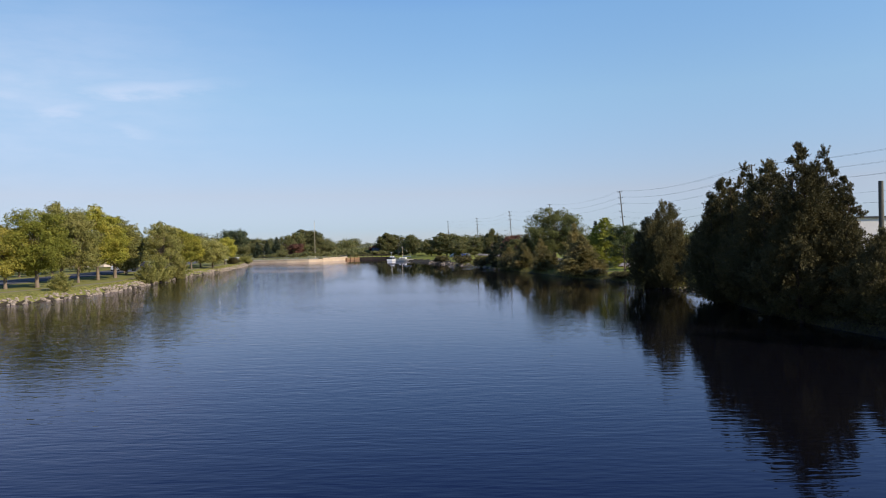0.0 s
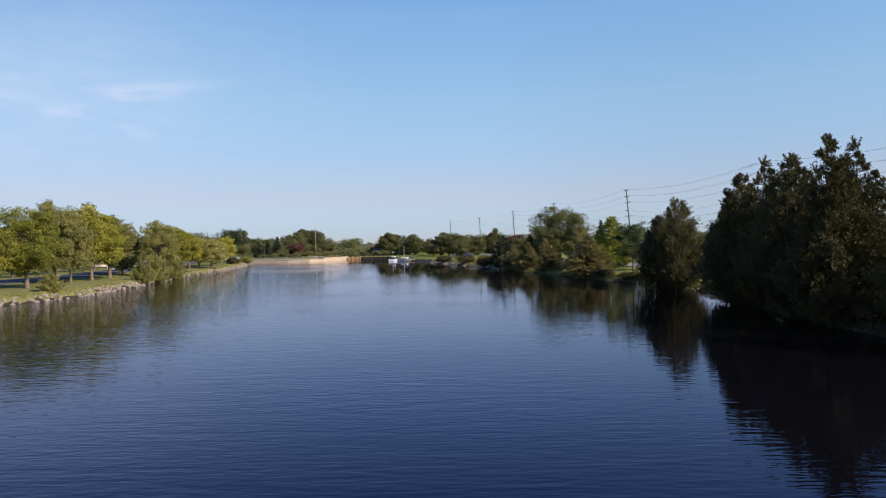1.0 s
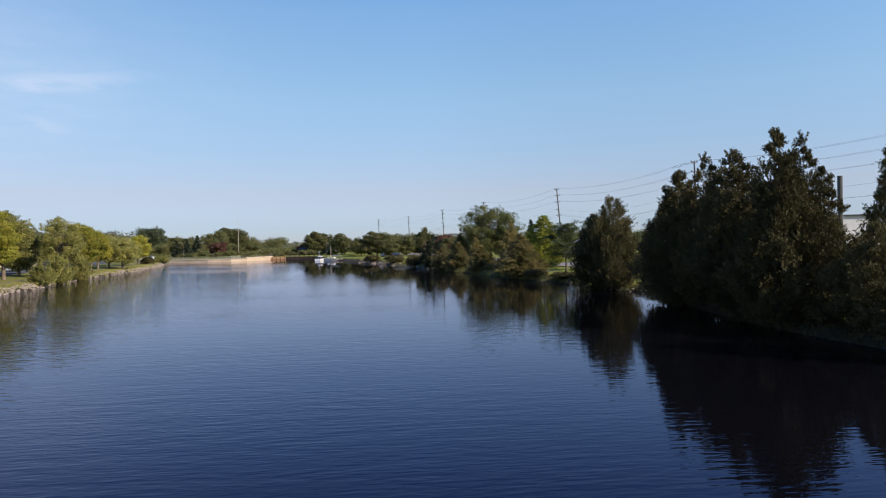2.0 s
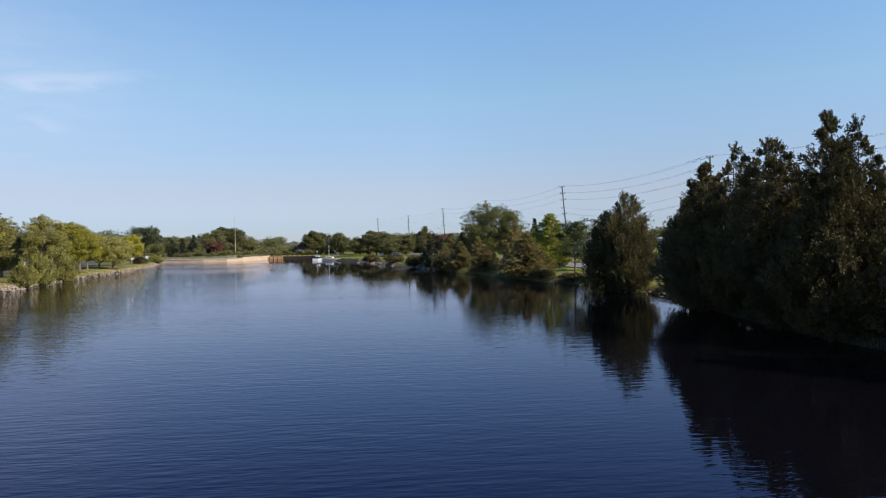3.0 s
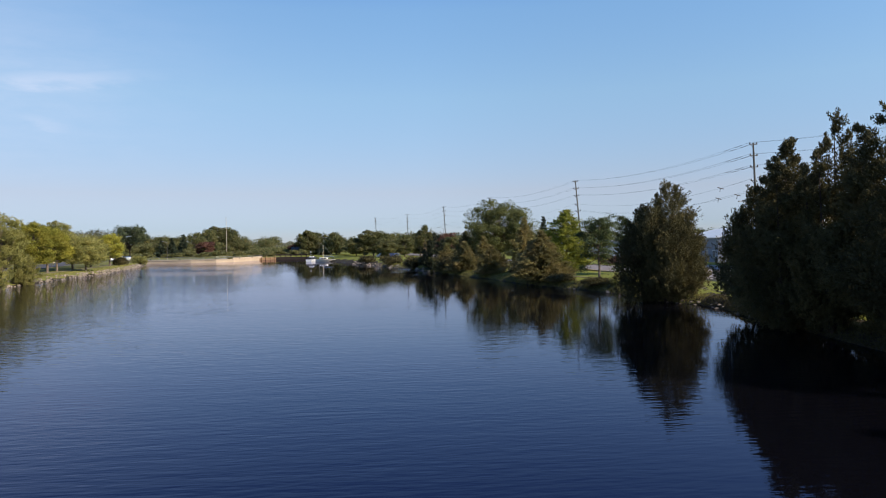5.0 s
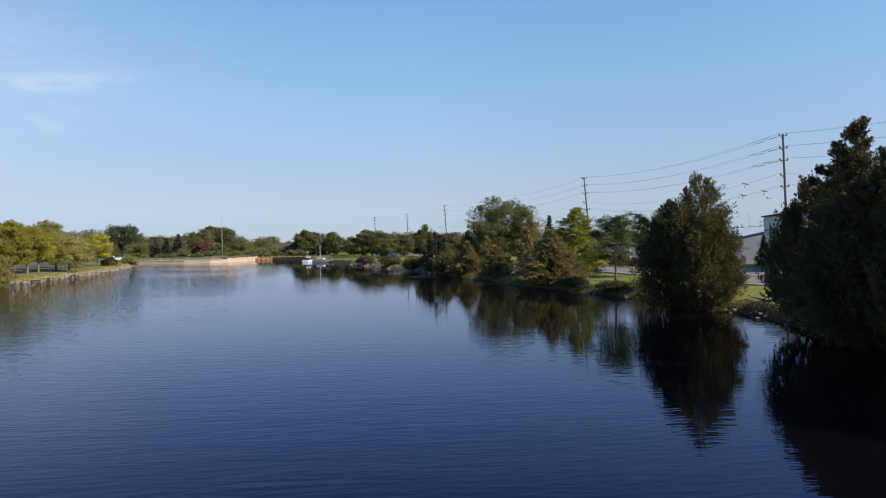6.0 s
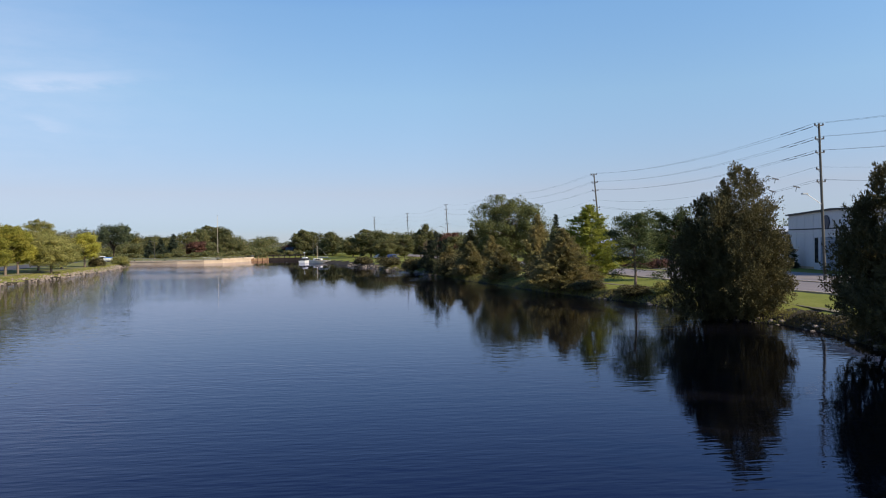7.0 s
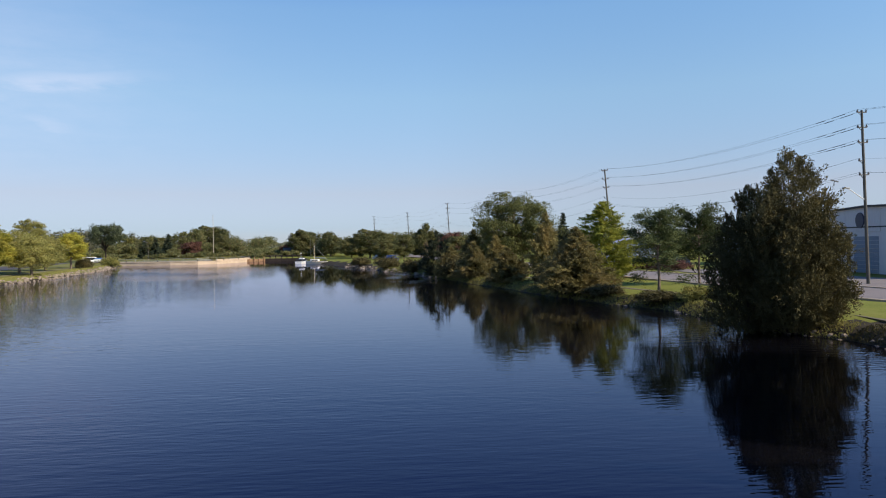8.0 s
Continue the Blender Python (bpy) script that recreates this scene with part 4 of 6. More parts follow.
for name, proto, x, y, top, w, turn, label in [
    ("locust_tree", LOCUST_A, 26.3, 111, 9.5, 5.2, 0, "thin dark locust tree with hanging branch on the bank"),
    ("locust_tree", LOCUST_B, 33.6, 119, 9.6, 6.0, 130, "dark layered locust tree beside the road"),
    ("pine_tree", PINE_A, 27.6, 131, 10.2, 7.8, 60, "bright yellow-green pine in full sun"),
    ("cedar_tree", RUST_A, 21.6, 120.5, 7.6, 7.0, 0, "rusty brown cedar on the bank"),
    ("cedar_tree", RUST_A, 25.6, 152, 9.8, 5.4, 70, "rusty brown cedar under the large maple"),
    ("maple_tree", WIDE_A, 23.7, 168, 14.6, 13.6, 0, "large round green maple above the bank"),
    ("spruce_tree", SPRUCE_A, 37.0, 187, 10.9, 5.0, 0, "slim dark spruce beyond the road"),
    ("cedar_tree", RUST_A, 14.8, 151, 6.4, 5.6, 140, "brown cedar at the water's edge"),
    ("cedar_tree", RUST_A, 17.6, 139, 5.6, 5.6, 250, "brown cedar hanging over the water"),
    ("cedar_tree", RUST_A, 12.4, 160, 5.8, 5.4, 40, "brown cedar at the water's edge"),
    ("cedar_tree", CEDAR_D, 18.6, 140, 4.6, 4.2, 30, "low dark cedar at the water's edge"),
    ("yew_tree", YEW_A, 10.9, 166.5, 8.6, 6.0, 20, "yew leaning over the water, the maple's shade put into its colour"),
    ("maple_tree", DARK_A, -9.5, 285, 8.6, 9.5, 250, "dark green park tree"),
    ("maple_tree", DARK_A, 1.5, 246, 7.2, 7.0, 210, "dark green park tree"),
    ("maple_tree", DARK_B, 12.5, 262, 9.4, 11.0, 130, "wide dark green park tree"),
    ("maple_tree", DARK_A, 17.5, 200, 7.8, 7.5, 60, "dark green tree beside the road"),
    ("cedar_tree", RUST_A, 17.8, 176, 8.0, 5.8, 200, "rusty brown cedar behind the shore"),
    ("cedar_tree", RUST_A, 19.4, 160, 6.8, 5.2, 300, "rusty brown cedar under the large maple"),
    ("ash_tree", FAR_ASH, 11.7, 215, 10.7, 5.2, 20, "pale grey-green ash behind the dark shore tree"),
    ("maple_tree", RED_A, 19.1, 240, 9.0, 6.6, 0, "dark red maple behind the poles"),
    ("maple_tree", DARK_B, -3.0, 268, 10.4, 12.8, 0, "wide dark green park tree"),
    ("maple_tree", DARK_A, 3.4, 272, 9.7, 9.2, 50, "dark green park tree"),
    ("maple_tree", DARK_A, 7.1, 250, 9.0, 6.8, 150, "dark green park tree"),
    ("maple_tree", DARK_B, -32.0, 335, 12.0, 11.6, 90, "dark green tree behind the boats"),
    ("maple_tree", FAR_OAK, -26.5, 338, 11.3, 11.0, 200, "dark green tree behind the boats"),
    ("maple_tree", DARK_A, -19.5, 325, 10.2, 10.2, 300, "dark green tree behind the boats"),
    ("maple_tree", RED_A, -38.0, 345, 6.8, 8.4, 100, "low dark red tree near the lock"),
    ("maple_tree", RED_A, -79.2, 351.5, 8.6, 8.8, 10, "red-brown maple behind the quay"),
    ("maple_tree", DARK_B, -87.0, 414, 15.8, 20.0, 10, "large dark green tree behind the quay"),
    ("spruce_tree", FAR_SPRUCE, -97.9, 350, 9.0, 5.2, 0, "dark spruce behind the quay"),
    ("spruce_tree", FAR_SPRUCE, -93.3, 350, 9.9, 5.6, 100, "dark spruce behind the quay"),
    ("spruce_tree", FAR_SPRUCE, -90.0, 356, 10.8, 6.4, 220, "tall dark spruce behind the quay"),
    ("ash_tree", FAR_ASH, -100.5, 362, 9.2, 7.0, 20, "thin dark ash behind the quay"),
    ("oak_tree", FAR_OAK, -88.6, 366, 12.4, 10.5, 40, "dark green oak behind the quay"),
    ("oak_tree", FAR_OAK, -86.7, 385, 14.2, 12.5, 140, "tall dark green oak behind the quay"),
    ("oak_tree", FAR_OAK, -74.9, 388, 11.6, 9.5, 260, "dark green oak behind the flagpole"),
    ("ash_tree", FAR_ASH, -84.2, 345, 6.0, 6.0, 60, "small dark ash behind the quay"),
    ("ash_tree", FAR_ASH, -70.8, 352, 6.6, 6.4, 160, "small dark ash behind the quay"),
    ("ash_tree", PARK_SMALL, -127.8, 420, 11.0, 14.0, 200, "pale olive ash on the rise behind the elm"),
    ("ash_tree", PARK_SMALL, -112.4, 415, 9.8, 12.0, 80, "pale olive ash on the rise behind the elm"),
    ("oak_tree", FAR_OAK, -19.0, 318, 10.9, 9.6, 300, "round dark green oak on the lawn behind the boats"),
    ("maple_tree", DARK_A, -106.9, 402, 10.7, 12, 60, "dark green tree behind the quay"),
    ("maple_tree", DARK_A, -119, 420, 11.5, 16, 100, "dark green tree behind the quay"),
    ("maple_tree", RED_A, -78.3, 425, 8.6, 9.4, 200, "dark red tree behind the quay"),
]:
    plant(name, proto, x, y, top - 1.3, w, turn, label, "trees on the far banks")

for proto, x, y, h, w, label in [
    (SHRUB_DARK, 28.0, 47.5, 1.8, 3.4, "dark bush under the cedars at the water"),
    (SHRUB_DARK, 27.6, 52.0, 1.8, 3.4, "dark bush under the cedars at the water"),
    (SHRUB_DARK, 27.6, 57.0, 1.8, 3.4, "dark bush under the cedars at the water"),
    (SHRUB_DARK, 28.4, 62.5, 1.8, 3.4, "dark bush under the cedars at the water"),
    (SHRUB_DARK, 27.4, 42.0, 1.5, 3.4, "dark bush under the cedars at the water"),
    (SHRUB_DARK, 28.2, 36.5, 1.6, 3.4, "dark bush under the cedars at the water"),
    (SHRUB_DARK, 25.2, 108.5, 1.0, 3.4, "low dark bush on the bank"),
    (SHRUB_GREEN, 27.6, 106.2, 1.5, 3.0, "low olive bush on the bank"),
    (SHRUB_DARK, 22.8, 115.5, 1.1, 3.6, "low dark bush at the water's edge"),
    (SHRUB_DARK, 20.9, 127, 2.6, 5.0, "dark bush at the water's edge"),
    (SHRUB_DARK, 13.2, 157, 3.2, 5.0, "dark bush at the water's edge"),
    (SHRUB_DARK, 7.5, 181, 2.6, 5.0, "dark bush at the water's edge"),
    (SHRUB_DARK, 2.5, 199, 2.4, 5.0, "dark bush at the water's edge"),
    (SHRUB_DARK, -4.0, 221, 2.0, 4.4, "dark bush at the water's edge"),
]:
    plant("bush", proto, x, y, h, w, 53 * y, label, "bushes on the road bank", category="bush")


def woods(name, spots, mat, label, leaves=420, leaf=0.9):
    """A far wood as one mass of leaf clumps."""
    rng = np.random.default_rng(len(spots))
    corners = []
    for x, y, h, w in spots:
        z = level(x, y)
        n = int(leaves)
        k = 9
        cent = np.stack([rng.uniform(-0.32, 0.32, k) * w, rng.uniform(-0.32, 0.32, k) * w, h * rng.uniform(0.3, 0.85, k)], 1)
        pick = rng.integers(k, size=n)
        d = unit(rng.normal(size=(n, 3)))
        pos = cent[pick] + d * (rng.uniform(0, 1, n) ** 0.4 * 0.24)[:, None] * (w, w, h * 0.8) + (x, y, z)
        pos[:, 2] = np.maximum(pos[:, 2], z)
        nor = unit(d * 0.4 + rng.normal(size=(n, 3)) * 0.7 + (0, 0, 0.3))
        corners.append(leaf_blades(pos, nor, leaf, leaf * 0.8, rng))
    return tagged(new(name, leaf_mesh(name, np.concatenate(corners), mat)), label, "woods", kind="stuff")


wr = random.Random(3)
woods("distant_woods", [(wr.uniform(-420, 260), wr.uniform(480, 760), wr.uniform(4.0, 7.0), wr.uniform(7, 11)) for _ in range(760)], LEAF_HAZE, "mixed woods on the far rise, haze put into the leaf colour", 110, 0.9)
woods("left_woods", [(wr.uniform(-270, -108) - 0.2 * wr.uniform(0, 200), wr.uniform(255, 470), wr.uniform(10, 14.5), wr.uniform(9, 15)) for _ in range(170)], LEAF_FAR_HAZE, "mixed green woods behind the park", 480, 0.8)
woods("quay_woods", [(wr.uniform(-125, -62), wr.uniform(415, 470), wr.uniform(7, 10), wr.uniform(9, 15)) for _ in range(40)], LEAF_PARK, "dark green trees behind the quay", 600, 0.7)
woods("promenade_woods", [(wr.uniform(-128, -70), wr.uniform(365, 400), wr.uniform(4.5, 7), wr.uniform(7, 12)) for _ in range(34)] + [(wr.uniform(-66, 0), wr.uniform(362, 430), wr.uniform(2.0, 3.6), wr.uniform(7, 12)) for _ in range(40)] + [(wr.uniform(-58, -22), wr.uniform(316, 346), wr.uniform(1.3, 2.8), wr.uniform(4, 7)) for _ in range(30)] + [(-128 + 4.5 * i, wr.uniform(325, 345), wr.uniform(1.6, 3.0), 6) for i in range(15)] + [(wr.uniform(-27, -2), wr.uniform(296, 340), wr.uniform(4.0, 7.0), wr.uniform(6, 10)) for _ in range(22)], LEAF_PARK, "mixed trees behind the promenade and the lock", 620, 0.6)
woods("right_woods", [(wr.uniform(-10, 70) + 0.28 * (y - 250), y, wr.uniform(6.5, 9.5), wr.uniform(9, 14)) for y in (wr.uniform(290, 460) for _ in range(110))], LEAF_FAR_HAZE, "mixed green woods behind the road", 600, 0.7)
woods("yard_woods", [(wr.uniform(58, 130), wr.uniform(165, 290), wr.uniform(6, 8.5), wr.uniform(8, 12)) for _ in range(50)], LEAF_DARK, "dark green trees behind the yards", 700, 0.55)


def weeds(name, line, low, high, count, height, mat, label, seed):
    """Rank grass and weeds along a shore, as one mass of blades."""
    rng = np.random.default_rng(seed)
    pts = [Vector(p) for p in line]
    cum = np.concatenate([[0], np.cumsum([(b - a).length for a, b in zip(pts, pts[1:])])])
    s = rng.uniform(0, cum[-1], count)
    k = np.clip(np.searchsorted(cum, s) - 1, 0, len(pts) - 2)
    a, b = np.array([tuple(p) for p in pts])[k], np.array([tuple(p) for p in pts])[k + 1]
    d = (b - a) / np.linalg.norm(b - a, axis=1)[:, None]
    clump = 0.5 + 0.5 * np.sin(s * 1.7) * np.sin(s * 0.61 + 1)
    off = rng.uniform(low, high, count)
    p = a + d * (s - cum[k])[:, None] + np.stack([-d[:, 1], d[:, 0]], 1) * off[:, None]
    z = ground_height(p[:, 0], p[:, 1])
    h = height * rng.uniform(0.3, 1.1, count) * (0.35 + 0.65 * clump)
    pos = np.stack([p[:, 0], p[:, 1], np.maximum(z, -0.05) + h * rng.uniform(0.15, 0.8, count)], 1)
    nor = unit(rng.normal(size=(count, 3)) * (1, 1, 0.4) + (0, 0, 0.25))
    return tagged(new(name, leaf_mesh(name, leaf_blades(pos, nor, 0.20, 0.07, rng, 1.2), mat)), label, "weeds", kind="stuff")


# the dark cedar leaf colour puts this shore's shade into the weeds
weeds("shore_weeds", RIGHT_SHORE[14:22], 0.0, 1.8, 16000, 0.34, LEAF_CEDAR, "rank weeds under the cedars, coloured dark for the shade there", 71)
weeds("bank_weeds", RIGHT_SHORE[4:15], 0.0, 2.0, 22000, 0.40, LEAF_OLIVE, "olive rank weeds along the road bank", 73)
weeds("bank_grass", LEFT_SHORE[3:], 1.4, 2.8, 9000, 0.35, LEAF_OLIVE, "dry grass tufts above the stone bank", 72)


# ---- poles and wires ----
ARMS = ((16.0, 2), (14.6, 2), (13.2, 2), (11.5, 1), (10.2, 2))


def utility_pole(x, y, height, lean, label, wide=0.17, turn=11.0, lamp=False):
    """A tall timber pole with short steel brackets, each with insulators at its ends."""
    root = new("utility_pole")
    root.matrix_basis = pose(x, y, level(x, y), 0, -lean, turn)
    bm = bmesh.new()
    rod(bm, (0, 0, -1), (0, 0, height), wide, wide * 0.62, 12)
    part("post", bm, POLE_WOOD, root)
    for z, ends in ARMS:
        z *= height / 16.2
        bm = bmesh.new()
        box(bm, -0.55, 0.55 if ends == 2 else 0.1, -0.05, 0.05, z - 0.05, z + 0.05, 0.01)
        rod(bm, (-0.4, 0, z - 0.05), (-0.1, 0, z - 0.3), 0.025, None, 5)
        arm = part("bracket", bm, WEATHERED_STEEL, root)
        for s in (-0.5, 0.5)[:ends]:
            bm = bmesh.new()
            rod(bm, (s, 0, z + 0.04), (s, 0, z + 0.14), 0.09, 0.09, 8)
            rod(bm, (s, 0, z + 0.14), (s, 0, z + 0.26), 0.065, 0.045, 8)
            part("insulator", bm, WEATHERED_STEEL, arm, "grey stacked insulator")
    if lamp:
        bm = bmesh.new()
        rod(bm, (-0.1, 0, 7.9), (-1.9, 0, 9.0), 0.05, 0.04, 8)
        arm = part("lamp_arm", bm, WHITE, root, "pale steel lamp arm")
        bm = bmesh.new()
        box(bm, -2.5, -1.8, -0.14, 0.14, 8.96, 9.12, 0.04)
        part("lamp_head", bm, METAL, arm)
    return tagged(root, label, "utility pole", "utility poles along the road")


POLES = [(57.5, 64.0, 16.2, 2.0), (47.3, 113.4, 16.2, 2.0), (39.2, 163.0, 16.0, 5.0), (29.6, 213.0, 16.0, 3.5), (20.9, 257.0, 16.0, 3.0), (10.6, 318.0, 16.0, 2.0), (-2.8, 352.0, 16.0, 2.0)]
for px, py, ph, pl in POLES:
    utility_pole(px, py, ph, pl, "tall weathered timber utility pole with steel brackets", lamp=(py == 113.4))


def wire(a, b, sag, r=0.012):
    a, b = Vector(a), Vector(b)
    pts = [a.lerp(b, i / 16) - Vector((0, 0, sag * 4 * (i / 16) * (1 - i / 16))) for i in range(17)]
    v, f = tube(pts, [r] * 17, 4)
    return tagged(new("power_line", raw_mesh("power_line", v, f, WIRE)), "thin sagging power line between timber poles", "wire", "power lines")


def pole_point(p, z, side):
    m = pose(p[0], p[1], level(p[0], p[1]), 0, -p[3], 11.0)
    return m @ Vector((side, 0, z * p[2] / 16.2 + 0.25))


for pa, pb in zip(POLES, POLES[1:]):
    for z, ends in ARMS:
        for side in (-0.5, 0.5)[:ends]:
            wire(pole_point(pa, z, side), pole_point(pb, z, side), 1.2 if z > 12 else 1.6, 0.011 if pb[1] < 170 else 0.008)

# tee-shaped dampers on the lower lines beside the near pole
for k, (z, s, f) in enumerate(((11.5, -0.5, 0.12), (10.2, -0.5, 0.13), (10.2, 0.5, 0.08))):
    a, b = pole_point(POLES[1], z, s), pole_point(POLES[2], z, s)
    p = a.lerp(b, f) - Vector((0, 0, 1.6 * 4 * f * (1 - f)))
    bm = bmesh.new()
    box(bm, -0.45, 0.45, -0.05, 0.05, -0.04, 0.06, 0.01)
    rod(bm, (0, 0, 0), (0, 0, -0.5), 0.035, 0.035, 6)
    t_ob = part("line_spacer", bm, WEATHERED_STEEL)
    t_ob.matrix_basis = Matrix.Translation(p) @ pose(0, 0, 0, 0, 12, 8)
    tagged(t_ob, "tee-shaped steel spacer hung on a power line", "line spacer", "line spacers")

# dark splice rods wrapped round the upper lines beside the near pole
for z, ends in ARMS[:3]:
    for side in (-0.5, 0.5):
        for far_pole, f0, f1 in ((POLES[2], 0.028, 0.060), (POLES[2], 0.075, 0.098)):
            a, b = pole_point(POLES[1], z, side), pole_point(far_pole, z, side)
            ends_at = [a.lerp(b, f) - Vector((0, 0, 1.2 * 4 * f * (1 - f) + 0.03)) for f in (f0, f1)]
            bm = bmesh.new()
            rod(bm, ends_at[0], ends_at[1], 0.022, 0.022, 6)
            tagged(part("splice_rod", bm, WEATHERED_STEEL), "dark splice rod wrapped round a power line", "splice rod", "splice rods")

# the brown timber post among the cedars
bm = bmesh.new()
rod(bm, (0, 0, -1), (0, 0, 10.2), 0.26, 0.22, 12)
post = part("timber_post", bm, POLE_WOOD)
post.matrix_basis = pose(42.4, 72.9, level(42.4, 72.9))
tagged(post, "thick dark timber post behind the cedars", "post")


def slim_post(name, x, y, h, r, mat, label, category, cap=None, group=""):
    """A tapered mast on a foot plate, with an optional top piece."""
    root = new(name)
    root.matrix_basis = pose(x, y, level(x, y))
    bm = bmesh.new()
    rod(bm, (0, 0, 0), (0, 0, h), r, r * 0.5, 10)
    part("mast", bm, mat, root)
    bm = bmesh.new()
    rod(bm, (0, 0, 0), (0, 0, 0.25), r * 2.6, r * 2.2, 12)
    part("foot", bm, CONCRETE, root)
    if cap == "ball":
        bm = bmesh.new()
        bmesh.ops.create_uvsphere(bm, u_segments=10, v_segments=6, radius=r * 1.3, matrix=Matrix.Translation((0, 0, h + r)))
        part("ball", bm, METAL, root)
    if cap == "lamp":
        bm = bmesh.new()
        rod(bm, (0, 0, h - 0.1), (-1.3, 0, h + 0.35), 0.05, 0.04, 6)
        box(bm, -1.9, -1.2, -0.13, 0.13, h + 0.28, h + 0.42, 0.03)
        part("lamp_head", bm, METAL, root)
    return tagged(root, label, category, group)


slim_post("flagpole", -66.5, 336, 16.9, 0.12, plain("pale_tan_steel", (0.55, 0.47, 0.36), 0.5), "tall bare pale flagpole behind the quay", "flagpole", "ball")
slim_post("street_lamp", -87, 322, 6.6, 0.11, POLE_WOOD, "timber lamp post behind the quay", "street lamp", "lamp", "lamp posts by the quay")
slim_post("street_lamp", -108, 322, 8.0, 0.11, POLE_WOOD, "timber lamp post beside the elm", "street lamp", "lamp", "lamp posts by the quay")
slim_post("street_lamp", -104, 262, 8.6, 0.12, WHITE, "white lamp post by the park road", "street lamp", "lamp", "lamp posts by the quay")
slim_post("street_lamp", 19.2, 248, 8.7, 0.12, METAL, "grey steel lamp post beside the road", "street lamp", "lamp", "lamp posts by the road")
slim_post("street_lamp", 51, 176, 6.6, 0.055, WHITE, "slim white lamp post in the yard", "street lamp", "lamp", "lamp posts by the road")
slim_post("street_lamp", 46.5, 172, 7.0, 0.055, WHITE, "slim white lamp post in the yard", "street lamp", "lamp", "lamp posts by the road")


# ---- quay, lock head ----
def wall_along(name, line, z0, z1, thick, mat, label):
    """An upright wall whose water face follows the line; the body lies on its left side."""
    vs, fs = [], []
    pts = [Vector((*p, 0)) for p in line]
    for i, p in enumerate(pts):
        d = (pts[min(i + 1, len(pts) - 1)] - pts[max(i - 1, 0)]).normalized()
        s = Vector((-d.y, d.x, 0)) * thick
        for q, z in ((p, z0), (p, z1), (p + s, z1), (p + s, z0)):
            vs.append((q.x, q.y, z))
    for i in range(len(pts) - 1):
        for k in range(4):
            fs.append((4 * i + k, 4 * i + (k + 1) % 4, 4 * i + 4 + (k + 1) % 4, 4 * i + 4 + k))
    fs += [(3, 2, 1, 0), tuple(4 * (len(pts) - 1) + k for k in range(4))]
    return tagged(new(name, raw_mesh(name, vs, fs, mat)), label, "wall", kind="structure")


def refine(line, step):
    out = []
    for a, b in zip(line, line[1:]):
        a, b = Vector(a), Vector(b)
        n = max(1, int((b - a).length / step))
        out += [tuple(a.lerp(b, i / n)) for i in range(n)]
    return out + [line[-1]]


Q = [(-83, 281.0), (-74, 279.4), (-65.8, 278.2), (-57.5, 278.8), (-52.3, 282), (-49.5, 288.5), (-47.6, 298), (-46.2, 305)]
quay_wall = wall_along("quay_wall", Q, -1.2, 0.85, 1.6, CONCRETE, "sunlit beige concrete quay wall at the water")
for i, (a, b) in enumerate(zip(Q, Q[1:])):
    # coping blocks along the top, with open joints
    for p, q in zip(refine([a, b], 2.4), refine([a, b], 2.4)[1:]):
        p, q = Vector((*p, 0)), Vector((*q, 0))
        d = (q - p).normalized()
        bm = bmesh.new()
        box(bm, 0.015, (q - p).length - 0.015, -0.12, 0.75, 0.854, 1.10, 0.02)
        c = part("coping_block", bm, CONCRETE, quay_wall)
        c.matrix_basis = Matrix.Translation(p) @ pose(0, 0, 0, 0, 0, math.degrees(math.atan2(d.y, d.x)))
promenade = tagged(new("promenade", raw_mesh("promenade", [(x, y, 1.12) for x, y in ((-96, 284), (-82.8, 282.6), (-74, 281), (-65.8, 279.8), (-58.2, 280.4), (-53.4, 283.6), (-50.9, 290), (-49.2, 300), (-48.5, 318), (-56, 318), (-60, 294), (-66, 289), (-74, 290), (-96, 294))], [tuple(range(14))], PATH_MAT)), "pale paved promenade behind the quay wall", "pavement", kind="structure")

railing = new("quay_railing")
tagged(railing, "long grey steel railing on the quay edge", "railing")
rail_pts = [Vector((*p, 0)) + Vector((-0.4, 1.0, 0)) for p in refine(Q, 3.0)]
for p in rail_pts:
    bm = bmesh.new()
    rod(bm, (p.x, p.y, 1.08), (p.x, p.y, 2.0), 0.045, None, 6)
    part("post", bm, METAL, railing)
for z in (1.55, 2.0):
    v, f = tube([(p.x, p.y, z) for p in rail_pts], [0.035] * len(rail_pts), 5)
    attach(new("rail", raw_mesh("rail", v, f, METAL)), railing)
for i, p in enumerate(rail_pts[1::3]):
    bm = bmesh.new()
    rod(bm, (0, 0, 0), (0, 0, 0.42), 0.16, 0.13, 10)
    rod(bm, (0, 0, 0.42), (0, 0, 0.5), 0.22, 0.18, 10)
    bo = part("bollard", bm, DARK_TRIM)
    bo.matrix_basis = Matrix.Translation((p.x + 0.3, p.y - 0.75, 1.096))
    tagged(bo, "short black mooring bollard on the quay", "bollard", "bollards on the quay")

# lock head: timber crib and dark closing wall with gate beams
crib = tagged(new("timber_crib"), "weathered brown timber crib beside the lock, sunlight put into its colour", "crib")
for i in range(3):
    box_part("log", (-49.2, -40.6, 0, 0.34, 0.05 + 0.3 * i, 0.33 + 0.3 * i), SUNLIT_WOOD, crib, 0.05, m=Matrix.Translation((-43.5, 304.6 + 0.04 * i, 0)) @ pose(0, 0, 0, 0, 0, 40) @ Matrix.Translation((43.5, 0, 0)))
